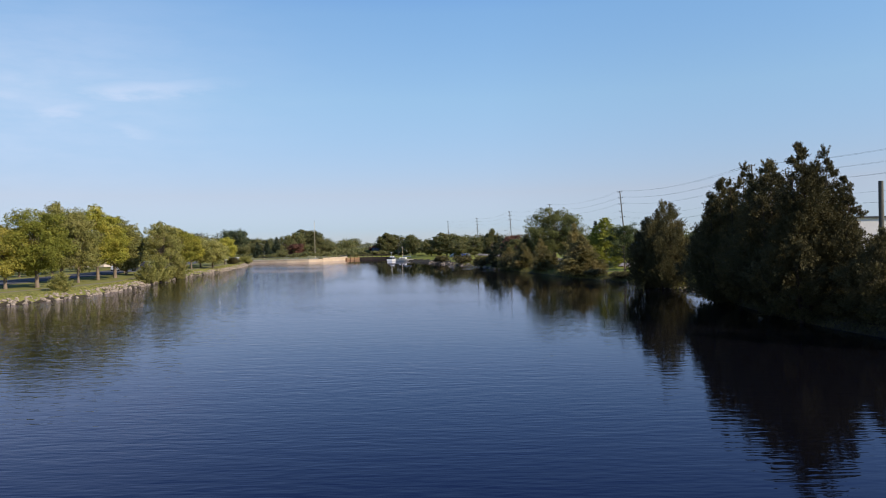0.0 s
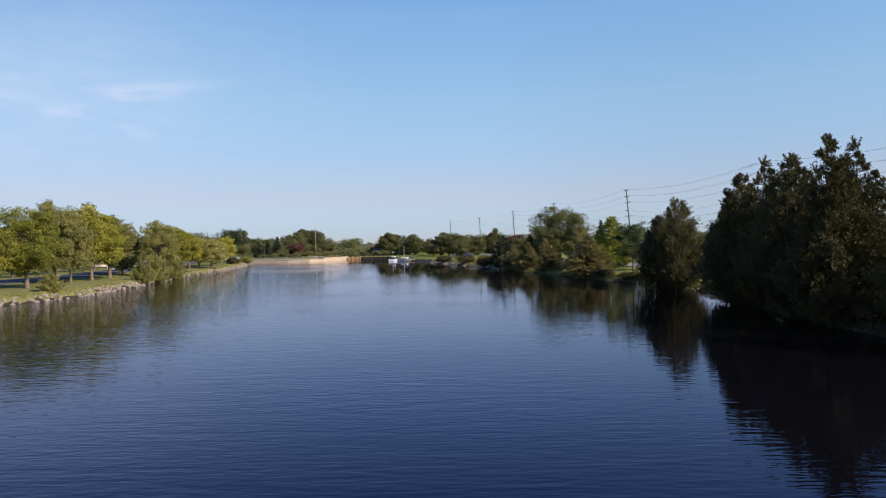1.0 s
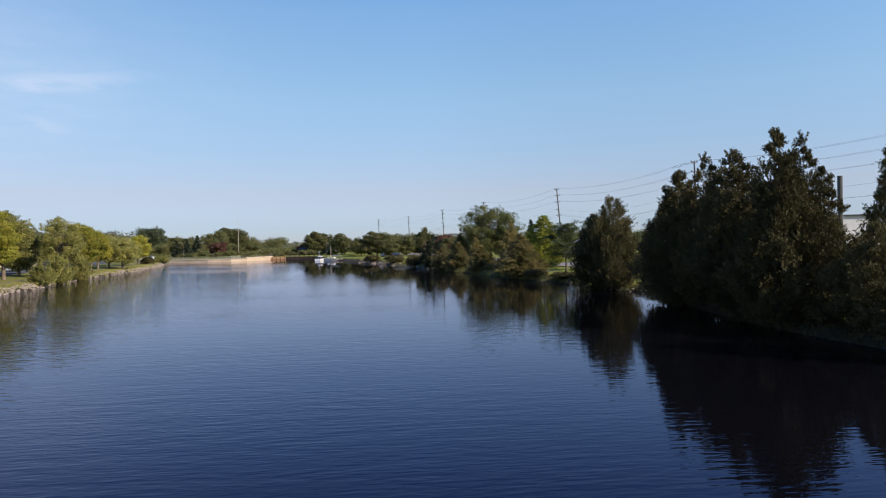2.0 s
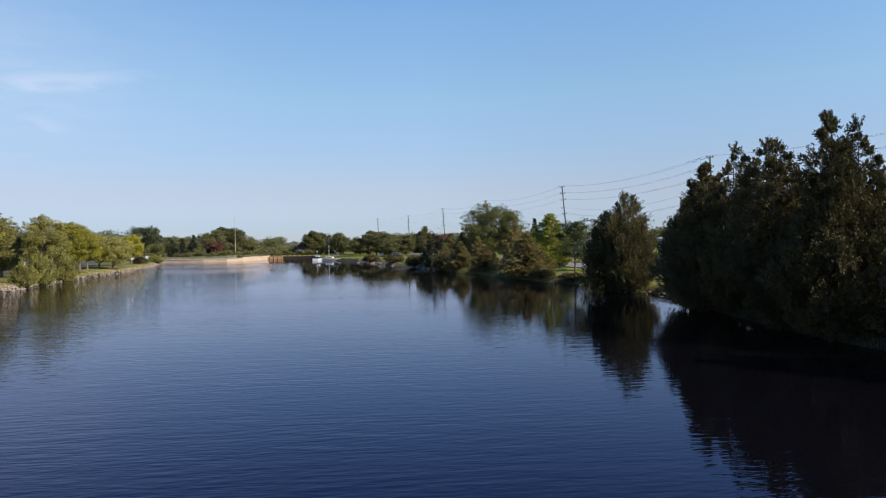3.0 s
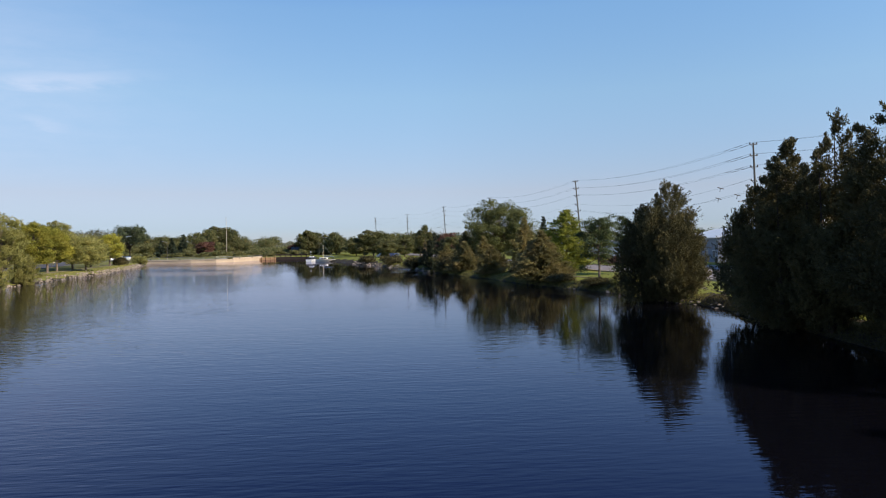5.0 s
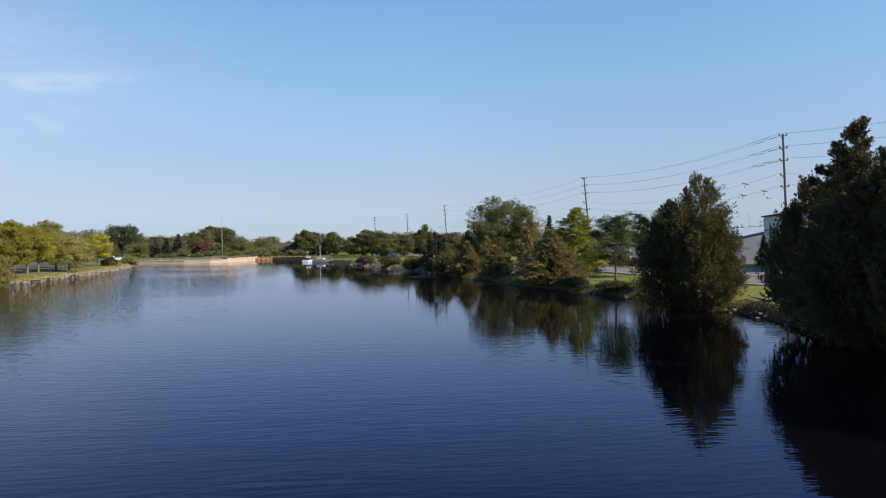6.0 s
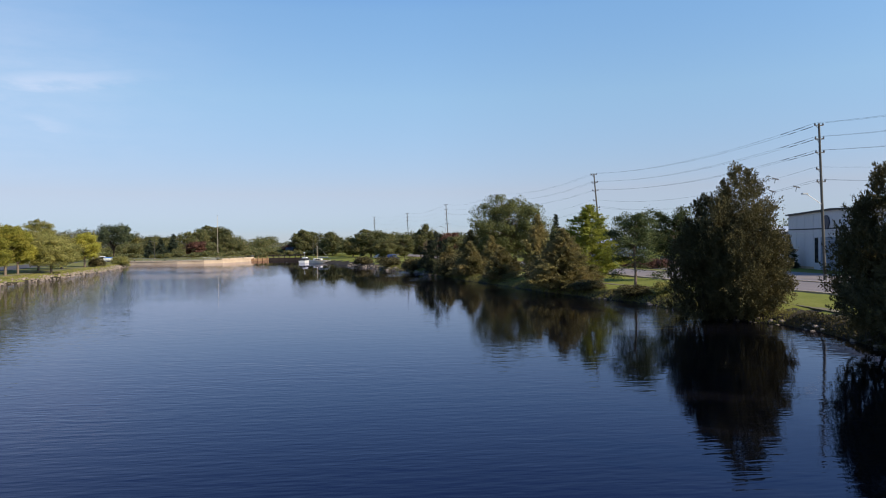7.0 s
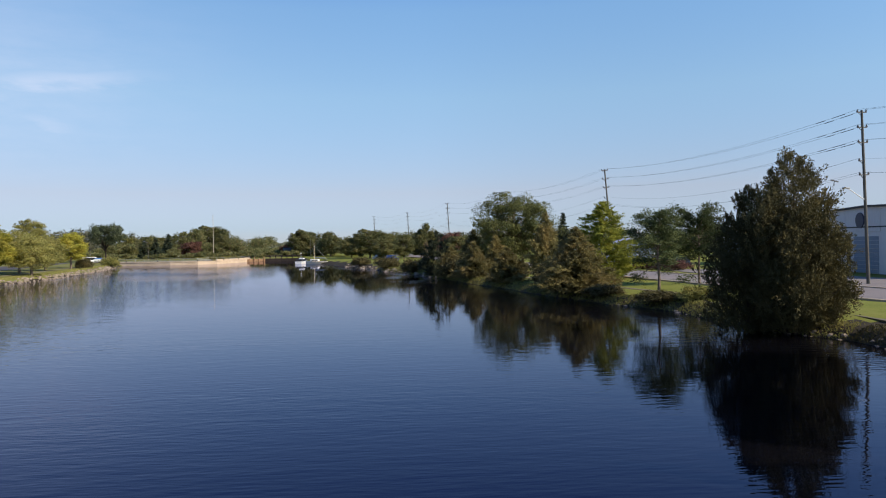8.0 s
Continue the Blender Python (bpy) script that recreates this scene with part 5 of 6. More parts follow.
for i, tall in enumerate((1.5, 1.2, 1.7, 1.3, 1.6)):
    box_part("pile", (-48.9 + 1.9 * i, -48.6 + 1.9 * i, -0.16, 0.14, -0.8, tall), SUNLIT_WOOD, crib, 0.04, m=Matrix.Translation((-43.5, 304.4, 0)) @ pose(0, 0, 0, 0, 0, 40) @ Matrix.Translation((43.5, 0, 0)))
lock_wall = wall_along("lock_wall", [(-41.6, 307.4), (-36, 307.4), (-29, 306.6), (-27.6, 297)], -1.2, 0.95, 1.2, WOOD_DARK, "dark tarred timber wall of the lock head")
gate = tagged(new("lock_gate"), "dark timber lock gate with balance beams", "lock gate")
for x in (-40, -38, -36, -34, -32, -30):
    box_part("gate_post", (x - 0.15, x + 0.15, 308.7, 309.0, 0.8, 2.2), WOOD_DARK, gate, 0.03)
box_part("balance_beam", (-42, -35.4, 308.95, 309.35, 1.7, 2.05), WOOD_DARK, gate, 0.04)
box_part("balance_beam", (-34.8, -28.5, 308.95, 309.35, 1.7, 2.05), WOOD_DARK, gate, 0.04)
box_part("walkway", (-41, -29.5, 309.4, 310.2, 1.45, 1.55), WOOD_DARK, gate, 0.02)


# ---- buildings ----
def workshop():
    """Pale metal-clad workshop with a low gable, a roller door, an entrance and a round dark sign."""
    root = new("workshop_building")
    # local x runs along the front (the far end first), local y into the building, z up
    root.matrix_basis = Matrix.Translation((61.0, 143.0, 1.3)) @ pose(0, 0, 0, 0, 0, -97.5)
    width, eave, apex, depth = 26.0, 7.5, 7.85, 26.0

    def gable(name, y0, y1, mat, grow, z_cut, parent=root, label=""):
        bm = bmesh.new()
        prof = [(-grow, z_cut), (-grow, eave + grow * 0.3), (width / 2, apex + grow * 0.5), (width + grow, eave + grow * 0.3), (width + grow, z_cut)]
        front = [bm.verts.new((x, y0, z)) for x, z in prof]
        back = [bm.verts.new((x, y1, z)) for x, z in prof]
        bm.faces.new(front)
        bm.faces.new(list(reversed(back)))
        for i in range(5):
            j = (i + 1) % 5
            bm.faces.new((front[j], front[i], back[i], back[j]))
        bmesh.ops.recalc_face_normals(bm, faces=bm.faces[:])
        return part(name, bm, mat, parent, label)

    gable("wall", 0.0, depth, SIDING, 0.0, 0.0)
    bm = bmesh.new()
    for x0, z0, x1, z1 in ((-0.3, eave, width / 2, apex), (width / 2, apex, width + 0.3, eave)):
        vs = [bm.verts.new(p) for p in ((x0, -0.35, z0 + 0.003), (x1, -0.35, z1 + 0.003), (x1, depth + 0.3, z1 + 0.003), (x0, depth + 0.3, z0 + 0.003), (x0, -0.35, z0 + 0.22), (x1, -0.35, z1 + 0.22), (x1, depth + 0.3, z1 + 0.22), (x0, depth + 0.3, z0 + 0.22))]
        for q in ((0, 1, 2, 3), (7, 6, 5, 4), (0, 4, 5, 1), (1, 5, 6, 2), (2, 6, 7, 3), (3, 7, 4, 0)):
            bm.faces.new([vs[i] for i in q])
    bmesh.ops.recalc_face_normals(bm, faces=bm.faces[:])
    part("roof", bm, DARK_TRIM, root, "dark edged low gable roof")
    # cladding sheets with shadow joints
    n = 10
    for i in range(n):
        x0, x1 = width * i / n + 0.02, width * (i + 1) / n - 0.02
        zt = eave - 0.15 + (apex - eave) * (1 - abs((x0 + x1) / 2 - width / 2) / (width / 2)) - 0.1
        for z0, z1 in ((0.35, 4.9), (4.94, min(5.5, zt)), (5.54, zt)):
            if 7.8 < (x0 + x1) / 2 < 15.6 and z0 < 4.5:
                continue
            box_part("cladding_panel", (x0, x1, -0.06, -0.003, z0, z1), SIDING, root, 0.01)
    box_part("plinth", (0, 7.7, -0.09, -0.003, 0, 0.33), CONCRETE, root, 0.01)
    box_part("trim_band", (0, width, -0.085, -0.062, 5.4, 5.56), DARK_TRIM, root, 0.0)
    door = box_part("roller_door", (9.7, 15.2, 0.12, 0.2, 0, 4.4), BLUE_DOOR, root, 0.01, "grey-blue roller door")
    box_part("door_surround", (7.75, 15.65, -0.006, 0.02, 0.0, 4.85), SIDING, root, 0.0)
    for k in range(9):
        box_part("slat", (9.72, 15.18, -0.05, -0.012, 0.03 + k * 0.485, 0.49 + k * 0.485), BLUE_DOOR, door, 0.02)
    entry = box_part("entrance_window", (8.05, 9.0, -0.05, -0.012, 0.9, 4.3), DARK_TRIM, root, 0.01)
    for k in range(3):
        box_part("pane", (8.13, 8.92, -0.075, -0.052, 1.0 + 1.1 * k, 2.02 + 1.1 * k), GLASS_DARK, entry, 0.0)
    bm = bmesh.new()
    bmesh.ops.create_cone(bm, cap_ends=True, segments=40, radius1=0.95, radius2=0.92, depth=0.12, matrix=Matrix.Translation((11.4, -0.15, 6.3)) @ pose(0, 0, 0, 90))
    part("round_sign", bm, NAVY, root, "round navy sign plate")
    return tagged(root, "pale grey metal-clad workshop with dark roof edge", "building")


workshop()


def house(name, x, y, turn, w, d, h, roof_h, wall_mat, roof_mat, label, floors=1, bays=4):
    """A plain gabled building with windows and a door on its two long sides."""
    root = new(name)
    root.matrix_basis = Matrix.Translation((x, y, level(x, y) - 0.05)) @ pose(0, 0, 0, 0, 0, turn)
    bm = bmesh.new()
    prof = [(-d / 2, 0), (-d / 2, h), (0, h + roof_h), (d / 2, h), (d / 2, 0)]
    a = [bm.verts.new((-w / 2, p, q)) for p, q in prof]
    b = [bm.verts.new((w / 2, p, q)) for p, q in prof]
    bm.faces.new(a)
    bm.faces.new(list(reversed(b)))
    for i in range(5):
        bm.faces.new((a[(i + 1) % 5], a[i], b[i], b[(i + 1) % 5]))
    bmesh.ops.recalc_face_normals(bm, faces=bm.faces[:])
    part("wall", bm, wall_mat, root)
    bm = bmesh.new()
    over = 0.4
    k = roof_h / (d / 2)
    for s in (-1, 1):
        vs = [bm.verts.new((xx, s * yy, zz)) for xx, yy, zz in ((-w / 2 - over, 0, h + roof_h + 0.02), (w / 2 + over, 0, h + roof_h + 0.02), (w / 2 + over, d / 2 + over, h - over * k + 0.02), (-w / 2 - over, d / 2 + over, h - over * k + 0.02))]
        ws = [bm.verts.new(v.co + Vector((0, 0, 0.16))) for v in vs]
        bm.faces.new(vs)
        bm.faces.new(list(reversed(ws)))
        for i in range(4):
            bm.faces.new((vs[(i + 1) % 4], vs[i], ws[i], ws[(i + 1) % 4]))
    bmesh.ops.recalc_face_normals(bm, faces=bm.faces[:])
    part("roof", bm, roof_mat, root)
    for s in (-1, 1):
        for f in range(floors):
            z0 = 0.9 + f * (h / floors)
            for i in range(bays):
                cx = -w / 2 + w * (i + 0.5) / bays
                yf = s * (d / 2)
                if f == 0 and i == bays // 2:
                    box_part("door", (cx - 0.5, cx + 0.5, min(yf, yf + s * 0.06), max(yf, yf + s * 0.06), 0.05, 2.15), DARK_TRIM, root, 0.01)
                    continue
                fr = box_part("window", (cx - 0.7, cx + 0.7, min(yf, yf + s * 0.07), max(yf, yf + s * 0.07), z0, z0 + 1.3), WHITE, root, 0.01)
                for q in (-1, 1):
                    box_part("pane", (cx + q * 0.32 - 0.27, cx + q * 0.32 + 0.27, min(yf + s * 0.05, yf + s * 0.085), max(yf + s * 0.05, yf + s * 0.085), z0 + 0.1, z0 + 1.2), GLASS_DARK, fr, 0.0)
    return tagged(root, label, "building")


house("storage_shed", 52.0, 194, 80, 16, 10, 3.3, 1.3, BLUE_DOOR, plain("lavender_metal_roof", (0.34, 0.35, 0.45), 0.5), "low blue-grey shed with lavender metal roof")
house("white_house", 74, 300, 70, 16, 9, 4.2, 2.0, WHITE, ROOF, "white house behind the pine", 1, 5)
house("yard_annex", 69.0, 160, 82.5, 24, 16, 4.4, 1.7, plain("slate_blue_siding", (0.24, 0.26, 0.32), 0.6), plain("pale_metal_roof", (0.72, 0.71, 0.68), 0.35, 0.2), "low annex with pale metal roof beside the workshop", 1, 6)
slim_post("antenna_mast", 66.5, 158, 9.0, 0.06, METAL, "thin antenna mast beside the annex", "antenna")
house("apartment_house", -109, 220, 85, 18, 11, 7.6, 2.4, plain("cream_render", (0.55, 0.46, 0.38), 0.8), ROOF, "cream two-storey house behind the park trees", 2, 5)
house("lock_hut", -36.0, 340, 5, 7, 4, 2.2, 1.0, WOOD_DARK, ROOF, "small dark hut behind the lock", 1, 3)


# ---- vehicles ----
def car(x, y, turn, paint, label, length=4.5, high=1.45, van=False, group="parked vehicles"):
    """A parked car or van: body, glazing, wheels with rims, lamps, bumpers."""
    root = new("parked_van" if van else "parked_car")
    root.matrix_basis = Matrix.Translation((x, y, level(x, y) + 0.07)) @ pose(0, 0, 0, 0, 0, turn)
    l, w = length / 2, 0.88
    if van:
        prof = [(-l, 0.35), (-l, 0.9), (-l + 0.1, high), (l - 1.3, high), (l - 0.6, 1.15), (l - 0.05, 0.95), (l, 0.35)]
    else:
        prof = [(-l, 0.32), (-l + 0.03, 0.85), (-l + 0.75, 0.95), (-l + 1.25, high), (l - 2.0, high), (l - 1.15, 0.95), (l - 0.1, 0.78), (l, 0.32)]
    bm = bmesh.new()
    rings = []
    for yy in (-w, -w * 0.9, w * 0.9, w):
        inset = 0.06 if abs(yy) == w else 0.0
        rings.append([bm.verts.new((px * (1 - inset * 0.3), yy * (0.86 if pz > 1.1 else 1.0), pz - (inset if pz > 0.5 else -inset))) for px, pz in prof])
    n = len(prof)
    bm.faces.new(rings[0])
    bm.faces.new(list(reversed(rings[-1])))
    for a, b in zip(rings, rings[1:]):
        for i in range(n):
            bm.faces.new((a[(i + 1) % n], a[i], b[i], b[(i + 1) % n]))
    bmesh.ops.recalc_face_normals(bm, faces=bm.faces[:])
    part("body", bm, paint, root)
    for s in (-1, 1):
        yy = s * w * 0.97
        box_part("side_window", (-l + (0.5 if van else 1.2), l - (1.5 if van else 1.9), min(yy, yy - s * 0.16), max(yy, yy - s * 0.16), 1.0, high - 0.14), GLASS_DARK, root, 0.02)
        box_part("headlight", (l - 0.14, l + 0.01, s * 0.62 - 0.14, s * 0.62 + 0.14, 0.62, 0.74), WHITE, root, 0.02)
        for wx in (-l + 0.8, l - 0.85):
            bm = bmesh.new()
            rod(bm, (wx, s * 0.68, 0.32), (wx, s * 0.9, 0.32), 0.32, None, 16)
            ty = part("tyre", bm, TYRE, root)
            bm = bmesh.new()
            rod(bm, (wx, s * 0.88, 0.32), (wx, s * 0.915, 0.32), 0.19, None, 12)
            part("rim", bm, METAL, ty)
    box_part("windscreen", (l - (1.32 if van else 1.75), l - (0.75 if van else 1.3), -0.66, 0.66, 1.06, high - 0.08), GLASS_DARK, root, 0.03)
    return tagged(root, label, "van" if van else "car", group)


CAR_BLUE, CAR_GREY, CAR_DARK = plain("dark_blue_paint", (0.04, 0.06, 0.14), 0.25), plain("silver_paint", (0.45, 0.46, 0.48), 0.3, 0.3), plain("black_paint", (0.03, 0.03, 0.035), 0.25)
car(-93.0, 286, 30, WHITE, "white van parked beside the elm", 5.2, 1.9, True)
car(3.4, 226, 60, CAR_BLUE, "dark blue car parked on the park lawn", 4.6, 1.6)
car(0.5, 247, 20, CAR_GREY, "silver car parked under park trees", 4.5, 1.5)
car(-38.0, 334, 5, WHITE, "white car parked by the lock", 4.5, 1.5)
car(48.5, 158, 80, CAR_DARK, "dark car parked in the yard", 4.6, 1.5)
car(-81.5, 172, 100, CAR_GREY, "silver car parked on the park road", 4.6, 1.5)
car(-85.5, 196, 105, CAR_DARK, "dark car parked on the park road", 4.6, 1.6)

# ---- boats ----
def hull_mesh(name, length, beam, free, mat, parent, draft=0.25):
    bm = bmesh.new()
    n = 9
    rows = []
    for i in range(n):
        s = i / (n - 1)
        half = beam / 2 * (1 - max(0, (s - 0.35) / 0.65) ** 2.2) * (0.86 + 0.14 * min(1, s * 4))
        half = max(half, 0.03)
        sheer = free * (1 + 0.3 * s * s)
        xx = -length / 2 + length * s
        rows.append([bm.verts.new(p) for p in ((xx, -half, sheer), (xx, -half * 0.86, 0.0), (xx * 0.98, 0, -draft), (xx, half * 0.86, 0.0), (xx, half, sheer), (xx, 0, sheer + 0.05))])
    for a, b in zip(rows, rows[1:]):
        for k in range(6):
            bm.faces.new((a[k], a[(k + 1) % 6], b[(k + 1) % 6], b[k]))
    bm.faces.new(rows[0])
    bm.faces.new(list(reversed(rows[-1])))
    bmesh.ops.recalc_face_normals(bm, faces=bm.faces[:])
    return part(name, bm, mat, parent)


def motor_cruiser(x, y, turn):
    root = new("motor_cruiser")
    root.matrix_basis = Matrix.Translation((x, y, 0.05)) @ pose(0, 0, 0, 0, 0, turn) @ Matrix.Diagonal((0.85, 0.85, 0.72, 1))
    hull_mesh("hull", 8.5, 2.9, 0.95, WHITE, root)
    cab = box_part("cabin", (-1.6, 1.4, -1.05, 1.05, 0.98, 1.9), NAVY, root, 0.12, "navy canvas-covered cabin")
    for s in (-1.16, 1.16):
        for k in range(3):
            box_part("window", (-1.45 + k * 0.95, -0.65 + k * 0.95, s * 0.91 - 0.02, s * 0.91 + 0.02, 1.3, 1.7), GLASS_DARK, cab, 0.0)
    box_part("aft_canopy", (-3.6, -1.65, -1.05, 1.05, 1.0, 1.85), DARK_TRIM, root, 0.1, "dark canvas canopy")
    bridge = box_part("flybridge", (-1.3, 0.4, -0.8, 0.8, 1.92, 2.4), WHITE, root, 0.1)
    box_part("windscreen", (0.25, 0.4, -0.75, 0.75, 2.42, 2.7), GLASS_DARK, bridge, 0.02)
    bm = bmesh.new()
    rod(bm, (-1.2, 0, 2.3), (-1.3, 0, 4.6), 0.04, 0.03, 6)
    box(bm, -1.5, -1.1, -0.3, 0.3, 4.2, 4.5, 0.05)
    part("radar_mast", bm, WHITE, root)
    return tagged(root, "white motor cruiser with dark canopy, moored", "boat", "moored boats")


def sailboat(x, y, turn):
    root = new("sailboat")
    root.matrix_basis = Matrix.Translation((x, y, 0.05)) @ pose(0, 0, 0, 0, 0, turn)
    hull_mesh("hull", 7.2, 2.3, 0.62, plain("cream_hull_paint", (0.72, 0.60, 0.44), 0.45), root)
    cab = box_part("cabin", (-0.6, 2.0, -0.7, 0.7, 0.83, 1.3), WHITE, root, 0.1)
    for s in (-0.71, 0.71):
        box_part("window", (-0.2, 1.4, s - 0.02, s + 0.02, 0.98, 1.18), GLASS_DARK, cab, 0.0)
    bm = bmesh.new()
    rod(bm, (0.9, 0, 0.85), (0.9, 0, 5.4), 0.07, 0.05, 8)
    part("mast", bm, plain("varnished_spar", (0.75, 0.58, 0.32), 0.4), root, "varnished wooden mast")
    bm = bmesh.new()
    rod(bm, (0.85, 0, 1.7), (-2.6, 0, 1.6), 0.06, 0.05, 8)
    rod(bm, (0.7, 0, 1.82), (-2.3, 0, 1.72), 0.13, 0.08, 8)
    part("boom", bm, BLUE_DOOR, root, "boom with furled grey sail cover")
    bm = bmesh.new()
    for e in ((3.4, 0, 0.95), (-3.4, 0, 0.9), (0.7, 1.1, 0.85), (0.7, -1.1, 0.85)):
        rod(bm, (0.9, 0, 5.35), e, 0.012, None, 4)
    part("rigging", bm, METAL, root)
    return tagged(root, "small white sailboat with bare mast, moored", "boat", "moored boats")


def trailer_boat(x, y, turn):
    root = new("trailer_boat")
    root.matrix_basis = Matrix.Translation((x, y, level(x, y) + 0.17)) @ pose(0, 0, 0, 0, 0, turn) @ Matrix.Diagonal((0.72, 0.72, 0.72, 1))
    bm = bmesh.new()
    box(bm, -3.4, 2.6, -0.9, -0.8, 0.38, 0.48, 0.01)
    box(bm, -3.4, 2.6, 0.8, 0.9, 0.38, 0.48, 0.01)
    box(bm, -3.3, -3.2, -0.9, 0.9, 0.38, 0.48, 0.01)
    box(bm, 2.5, 4.4, -0.06, 0.06, 0.38, 0.48, 0.01)
    box(bm, 2.4, 2.6, -0.9, 0.9, 0.38, 0.48, 0.01)
    part("trailer_frame", bm, METAL, root)
    for s in (-1, 1):
        bm = bmesh.new()
        rod(bm, (-1.2, s * 0.95, 0.3), (-1.2, s * 1.15, 0.3), 0.3, None, 14)
        part("tyre", bm, TYRE, root)
    hull = hull_mesh("hull", 6.4, 2.3, 0.95, WHITE, root, 0.3)
    hull.location.z = 0.78
    box_part("canvas_cover", (-2.9, 0.6, -1.0, 1.0, 1.72, 2.15), BLUE, root, 0.18, "blue canvas cover")
    return tagged(root, "white boat with blue cover on a trailer", "boat")


trailer_boat(-87.0, 279.5, 8)
parapet = new("quay_parapet")
tagged(parapet, "low pale parapet of blocks on the quay end", "parapet")
pq = [Vector((*p, 0)) for p in refine(Q[4:], 2.2)]
for p, q in zip(pq, pq[1:]):
    d = (q - p).normalized()
    blk = box_part("block", (0.02, (q - p).length - 0.02, 0.2, 0.6, 1.11, 1.50), CONCRETE, parapet, 0.03)
    blk.matrix_basis = Matrix.Translation(p) @ pose(0, 0, 0, 0, 0, math.degrees(math.atan2(d.y, d.x)))
for i in range(7):
    p = pq[1 + (len(pq) - 2) * i // 7]
    plant("hedge_bush", SHRUB_FAR, p.x - 3.0, p.y + 1.0, 1.5, 3.2, 50 * i, "low green hedge bush behind the quay parapet", "hedge on the quay", z=1.1, category="bush")
motor_cruiser(-23.4, 266.5, 78)
sailboat(-18.4, 261.5, 165)
bm = bmesh.new()
rod(bm, (0, 0, 0), (0, 0, 6.4), 0.06, 0.04, 8)
box(bm, -0.5, 0.5, -0.03, 0.03, 4.6, 4.66, 0.0)
spar = part("dock_mast", bm, POLE_WOOD)
spar.matrix_basis = pose(-22.4, 281, 0.95)
tagged(spar, "slim timber mast on the lawn behind the boats", "mast")
jetty = tagged(new("jetty"), "low dark timber jetty beside the boats", "jetty")
for i in range(16):
    box_part("plank", (-0.45 + 0.5 * i, 0.02 + 0.5 * i, -0.9, 0.9, 0.58, 0.64), WOOD_DARK, jetty, 0.01, m=Matrix.Translation((-21.6, 268.6, 0)) @ pose(0, 0, 0, 0, 0, -48))
for i in (0, 5, 10, 15):
    for s in (-0.8, 0.8):
        box_part("pile", (0.5 * i - 0.35, 0.5 * i - 0.13, s - 0.11, s + 0.11, -1.4, 0.575), WOOD_DARK, jetty, 0.02, m=Matrix.Translation((-21.6, 268.6, 0)) @ pose(0, 0, 0, 0, 0, -48))

sign = tagged(new("notice_sign"), "white notice board on two posts by the quay", "sign")
sign.matrix_basis = pose(-82.6, 344, level(-82.6, 344))
box_part("board", (-0.45, 0.45, -0.05, 0.05, 0.9, 2.1), WHITE, sign, 0.02)
for s in (-0.35, 0.35):
    box_part("post", (s - 0.06, s + 0.06, 0.055, 0.16, 0, 2.2), POLE_WOOD, sign, 0.01)

plant("spruce_tree", SPRUCE_A, 56.5, 119.5, 5.0, 3.4, 60, "dark young spruce before the workshop", "spruces by the workshop")
plant("spruce_tree", SPRUCE_A, 58.6, 139, 4.6, 2.6, 10, "dark young spruce before the workshop", "spruces by the workshop")
for x, y in ((43.5, 148), (42.6, 152), (41.8, 156)):
    plant("hedge_bush", SHRUB_RED, x, y, 1.7, 4.2, x * 40, "dark red-brown hedge bush beyond the road", "hedge along the yard", category="bush")

# ---- bank stones ----
def stone_mesh(seed):
    """A weathered angular stone, one metre across."""
    r = np.random.default_rng(seed)
    bm = bmesh.new()
    bmesh.ops.create_icosphere(bm, subdivisions=1, radius=0.5)
    for v in bm.verts:
        v.co *= float(r.uniform(0.72, 1.12))
        v.co.z *= 0.72
    me = bpy.data.meshes.new("stone")
    bm.to_mesh(me)
    bm.free()
    me.materials.append(ROCK)
    return me


STONES = [stone_mesh(60 + i) for i in range(7)]
srng = random.Random(8)


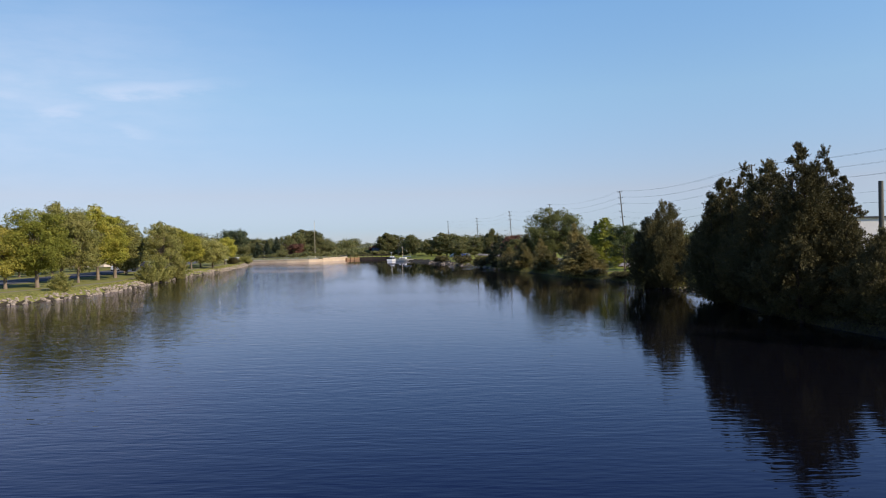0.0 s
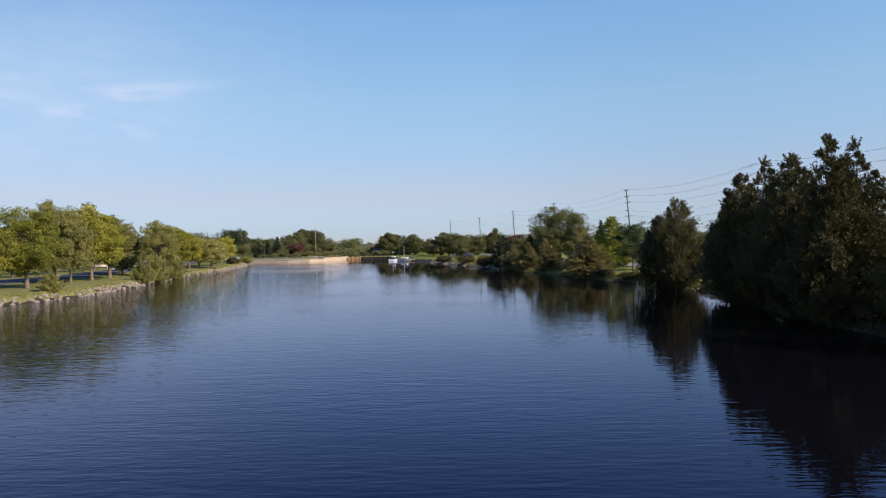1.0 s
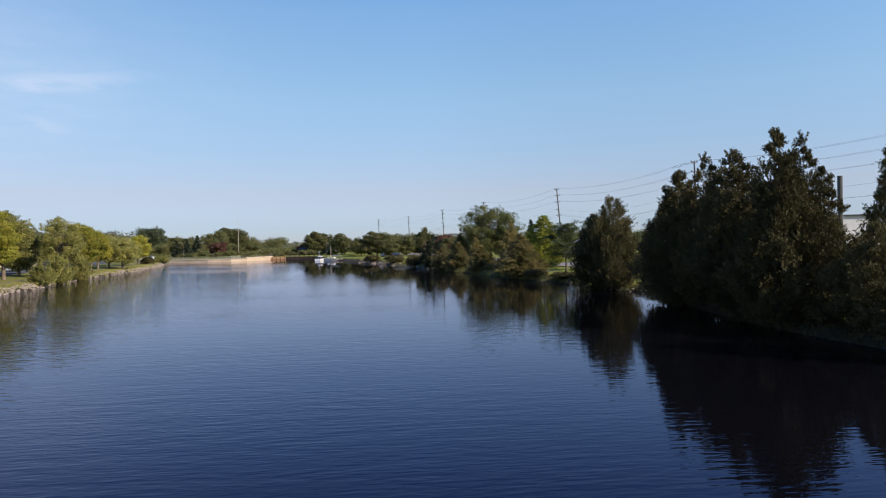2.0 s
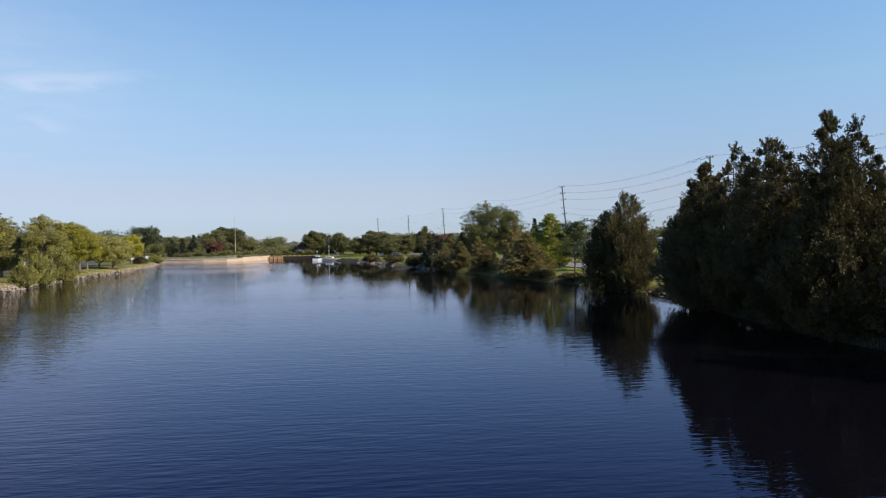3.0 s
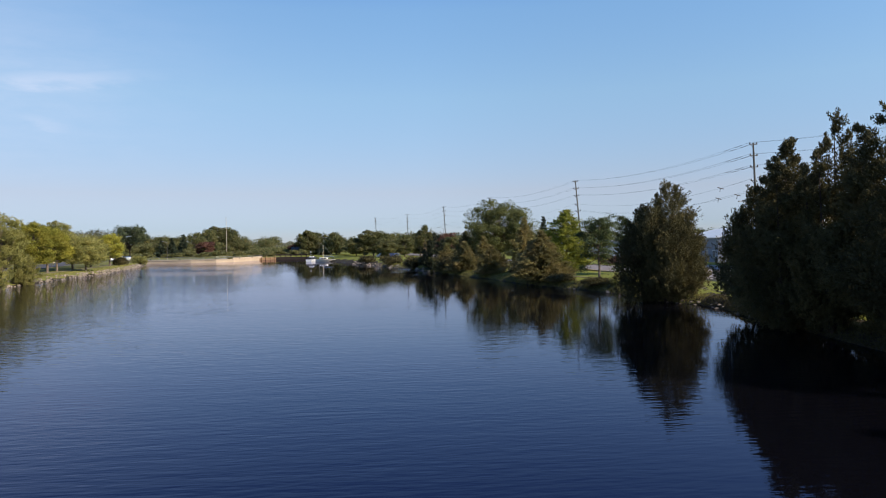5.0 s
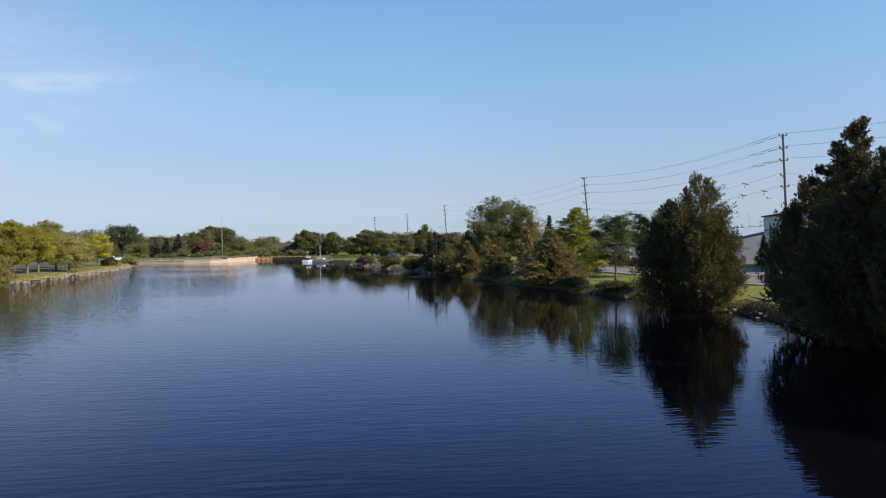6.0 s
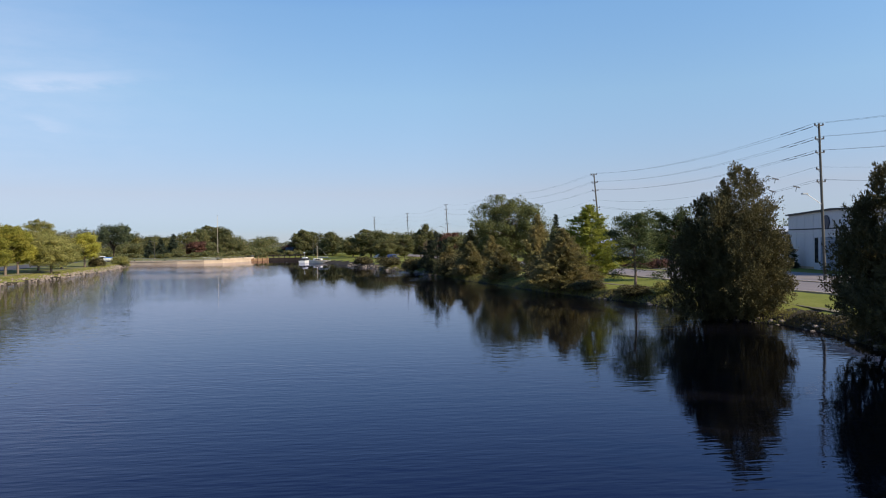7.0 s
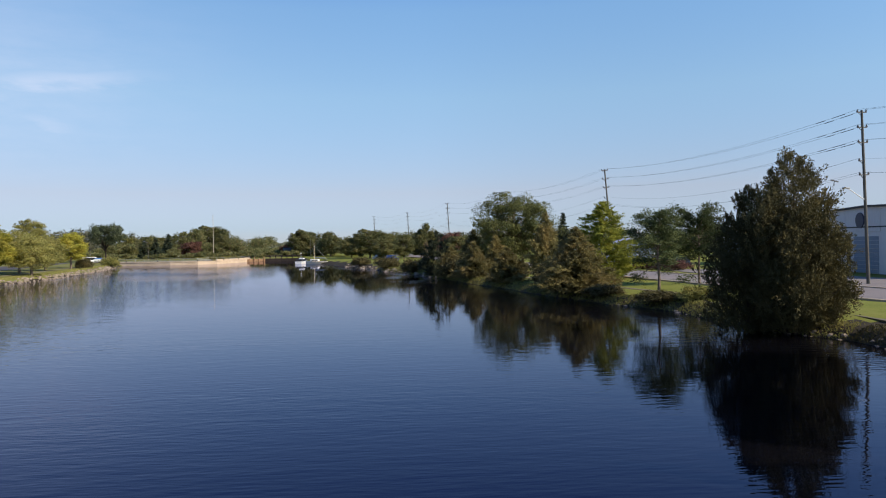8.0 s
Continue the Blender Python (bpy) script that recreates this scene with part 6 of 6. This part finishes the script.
def shore_point(line, s):
    """The point at length s along a line, and the way along it."""
    for a, b in zip(line, line[1:]):
        a, b = Vector(a), Vector(b)
        if s <= (b - a).length:
            return a.lerp(b, s / (b - a).length), (b - a).normalized()
        s -= (b - a).length
    return Vector(line[-1]), Vector((0, 1))


def stone_bank(line, name, label, length, singles, rest, low, high, size, start=0.0, wander=0.25):
    root = tagged(new(name), label, "stone bank")
    def spot(s0, s1):
        p, d = shore_point(line, srng.uniform(s0, s1))
        off = srng.uniform(low, high)
        q = p - Vector((d.y, -d.x)) * off
        k = srng.uniform(*size) * (1.25 if srng.random() < 0.15 else 1.0)
        z = level(q.x, q.y) + k * 0.08
        return Matrix.LocRotScale((q.x, q.y, z), Euler([srng.uniform(-0.5, 0.5), srng.uniform(-0.5, 0.5), srng.uniform(0, 6.28)]), (k, k * srng.uniform(0.7, 1.2), k * srng.uniform(0.7, 1.1)))
    for i in range(singles):
        ob = new("stone", srng.choice(STONES))
        ob.parent = root
        ob.matrix_basis = spot(start, start + length)
    if rest:
        vs, fs = [], []
        for i in range(rest):
            m, me = spot(start + length, start + length * 3.2), srng.choice(STONES)
            o = len(vs)
            vs += [m @ v.co for v in me.vertices]
            fs += [tuple(i + o for i in p.vertices) for p in me.polygons]
        tagged(attach(new("far_stones", raw_mesh("far_stones", vs, fs, ROCK)), root), kind="stuff")
    return root


LEFT_BANK = LEFT_SHORE[3:]
stone_bank(LEFT_BANK, "stone_bank", "bank of pale tumbled stones along the park shore", 56, 300, 420, -0.25, 1.5, (0.3, 0.72))
RIGHT_NEAR = [(22.2, 113.5), (25.4, 105.5), (25.4, 97), (26.3, 92), (28.2, 88.5), (28.4, 84.5), (27.2, 77.5), (26.2, 72)]
stone_bank(RIGHT_NEAR, "shore_stones", "scattered small stones along the cedar shore", 48, 80, 0, -0.3, 0.5, (0.18, 0.42))
RIGHT_FAR = [(-8.5, 233), (-0.5, 205), (6.8, 181), (11.2, 162), (13.6, 149), (17.2, 135), (19.6, 122), (22.2, 113.5)]
stone_bank(RIGHT_FAR[:4], "dark_shore_stones", "dark stones along the far park shore", 70, 150, 0, -0.3, 0.8, (0.35, 0.8))
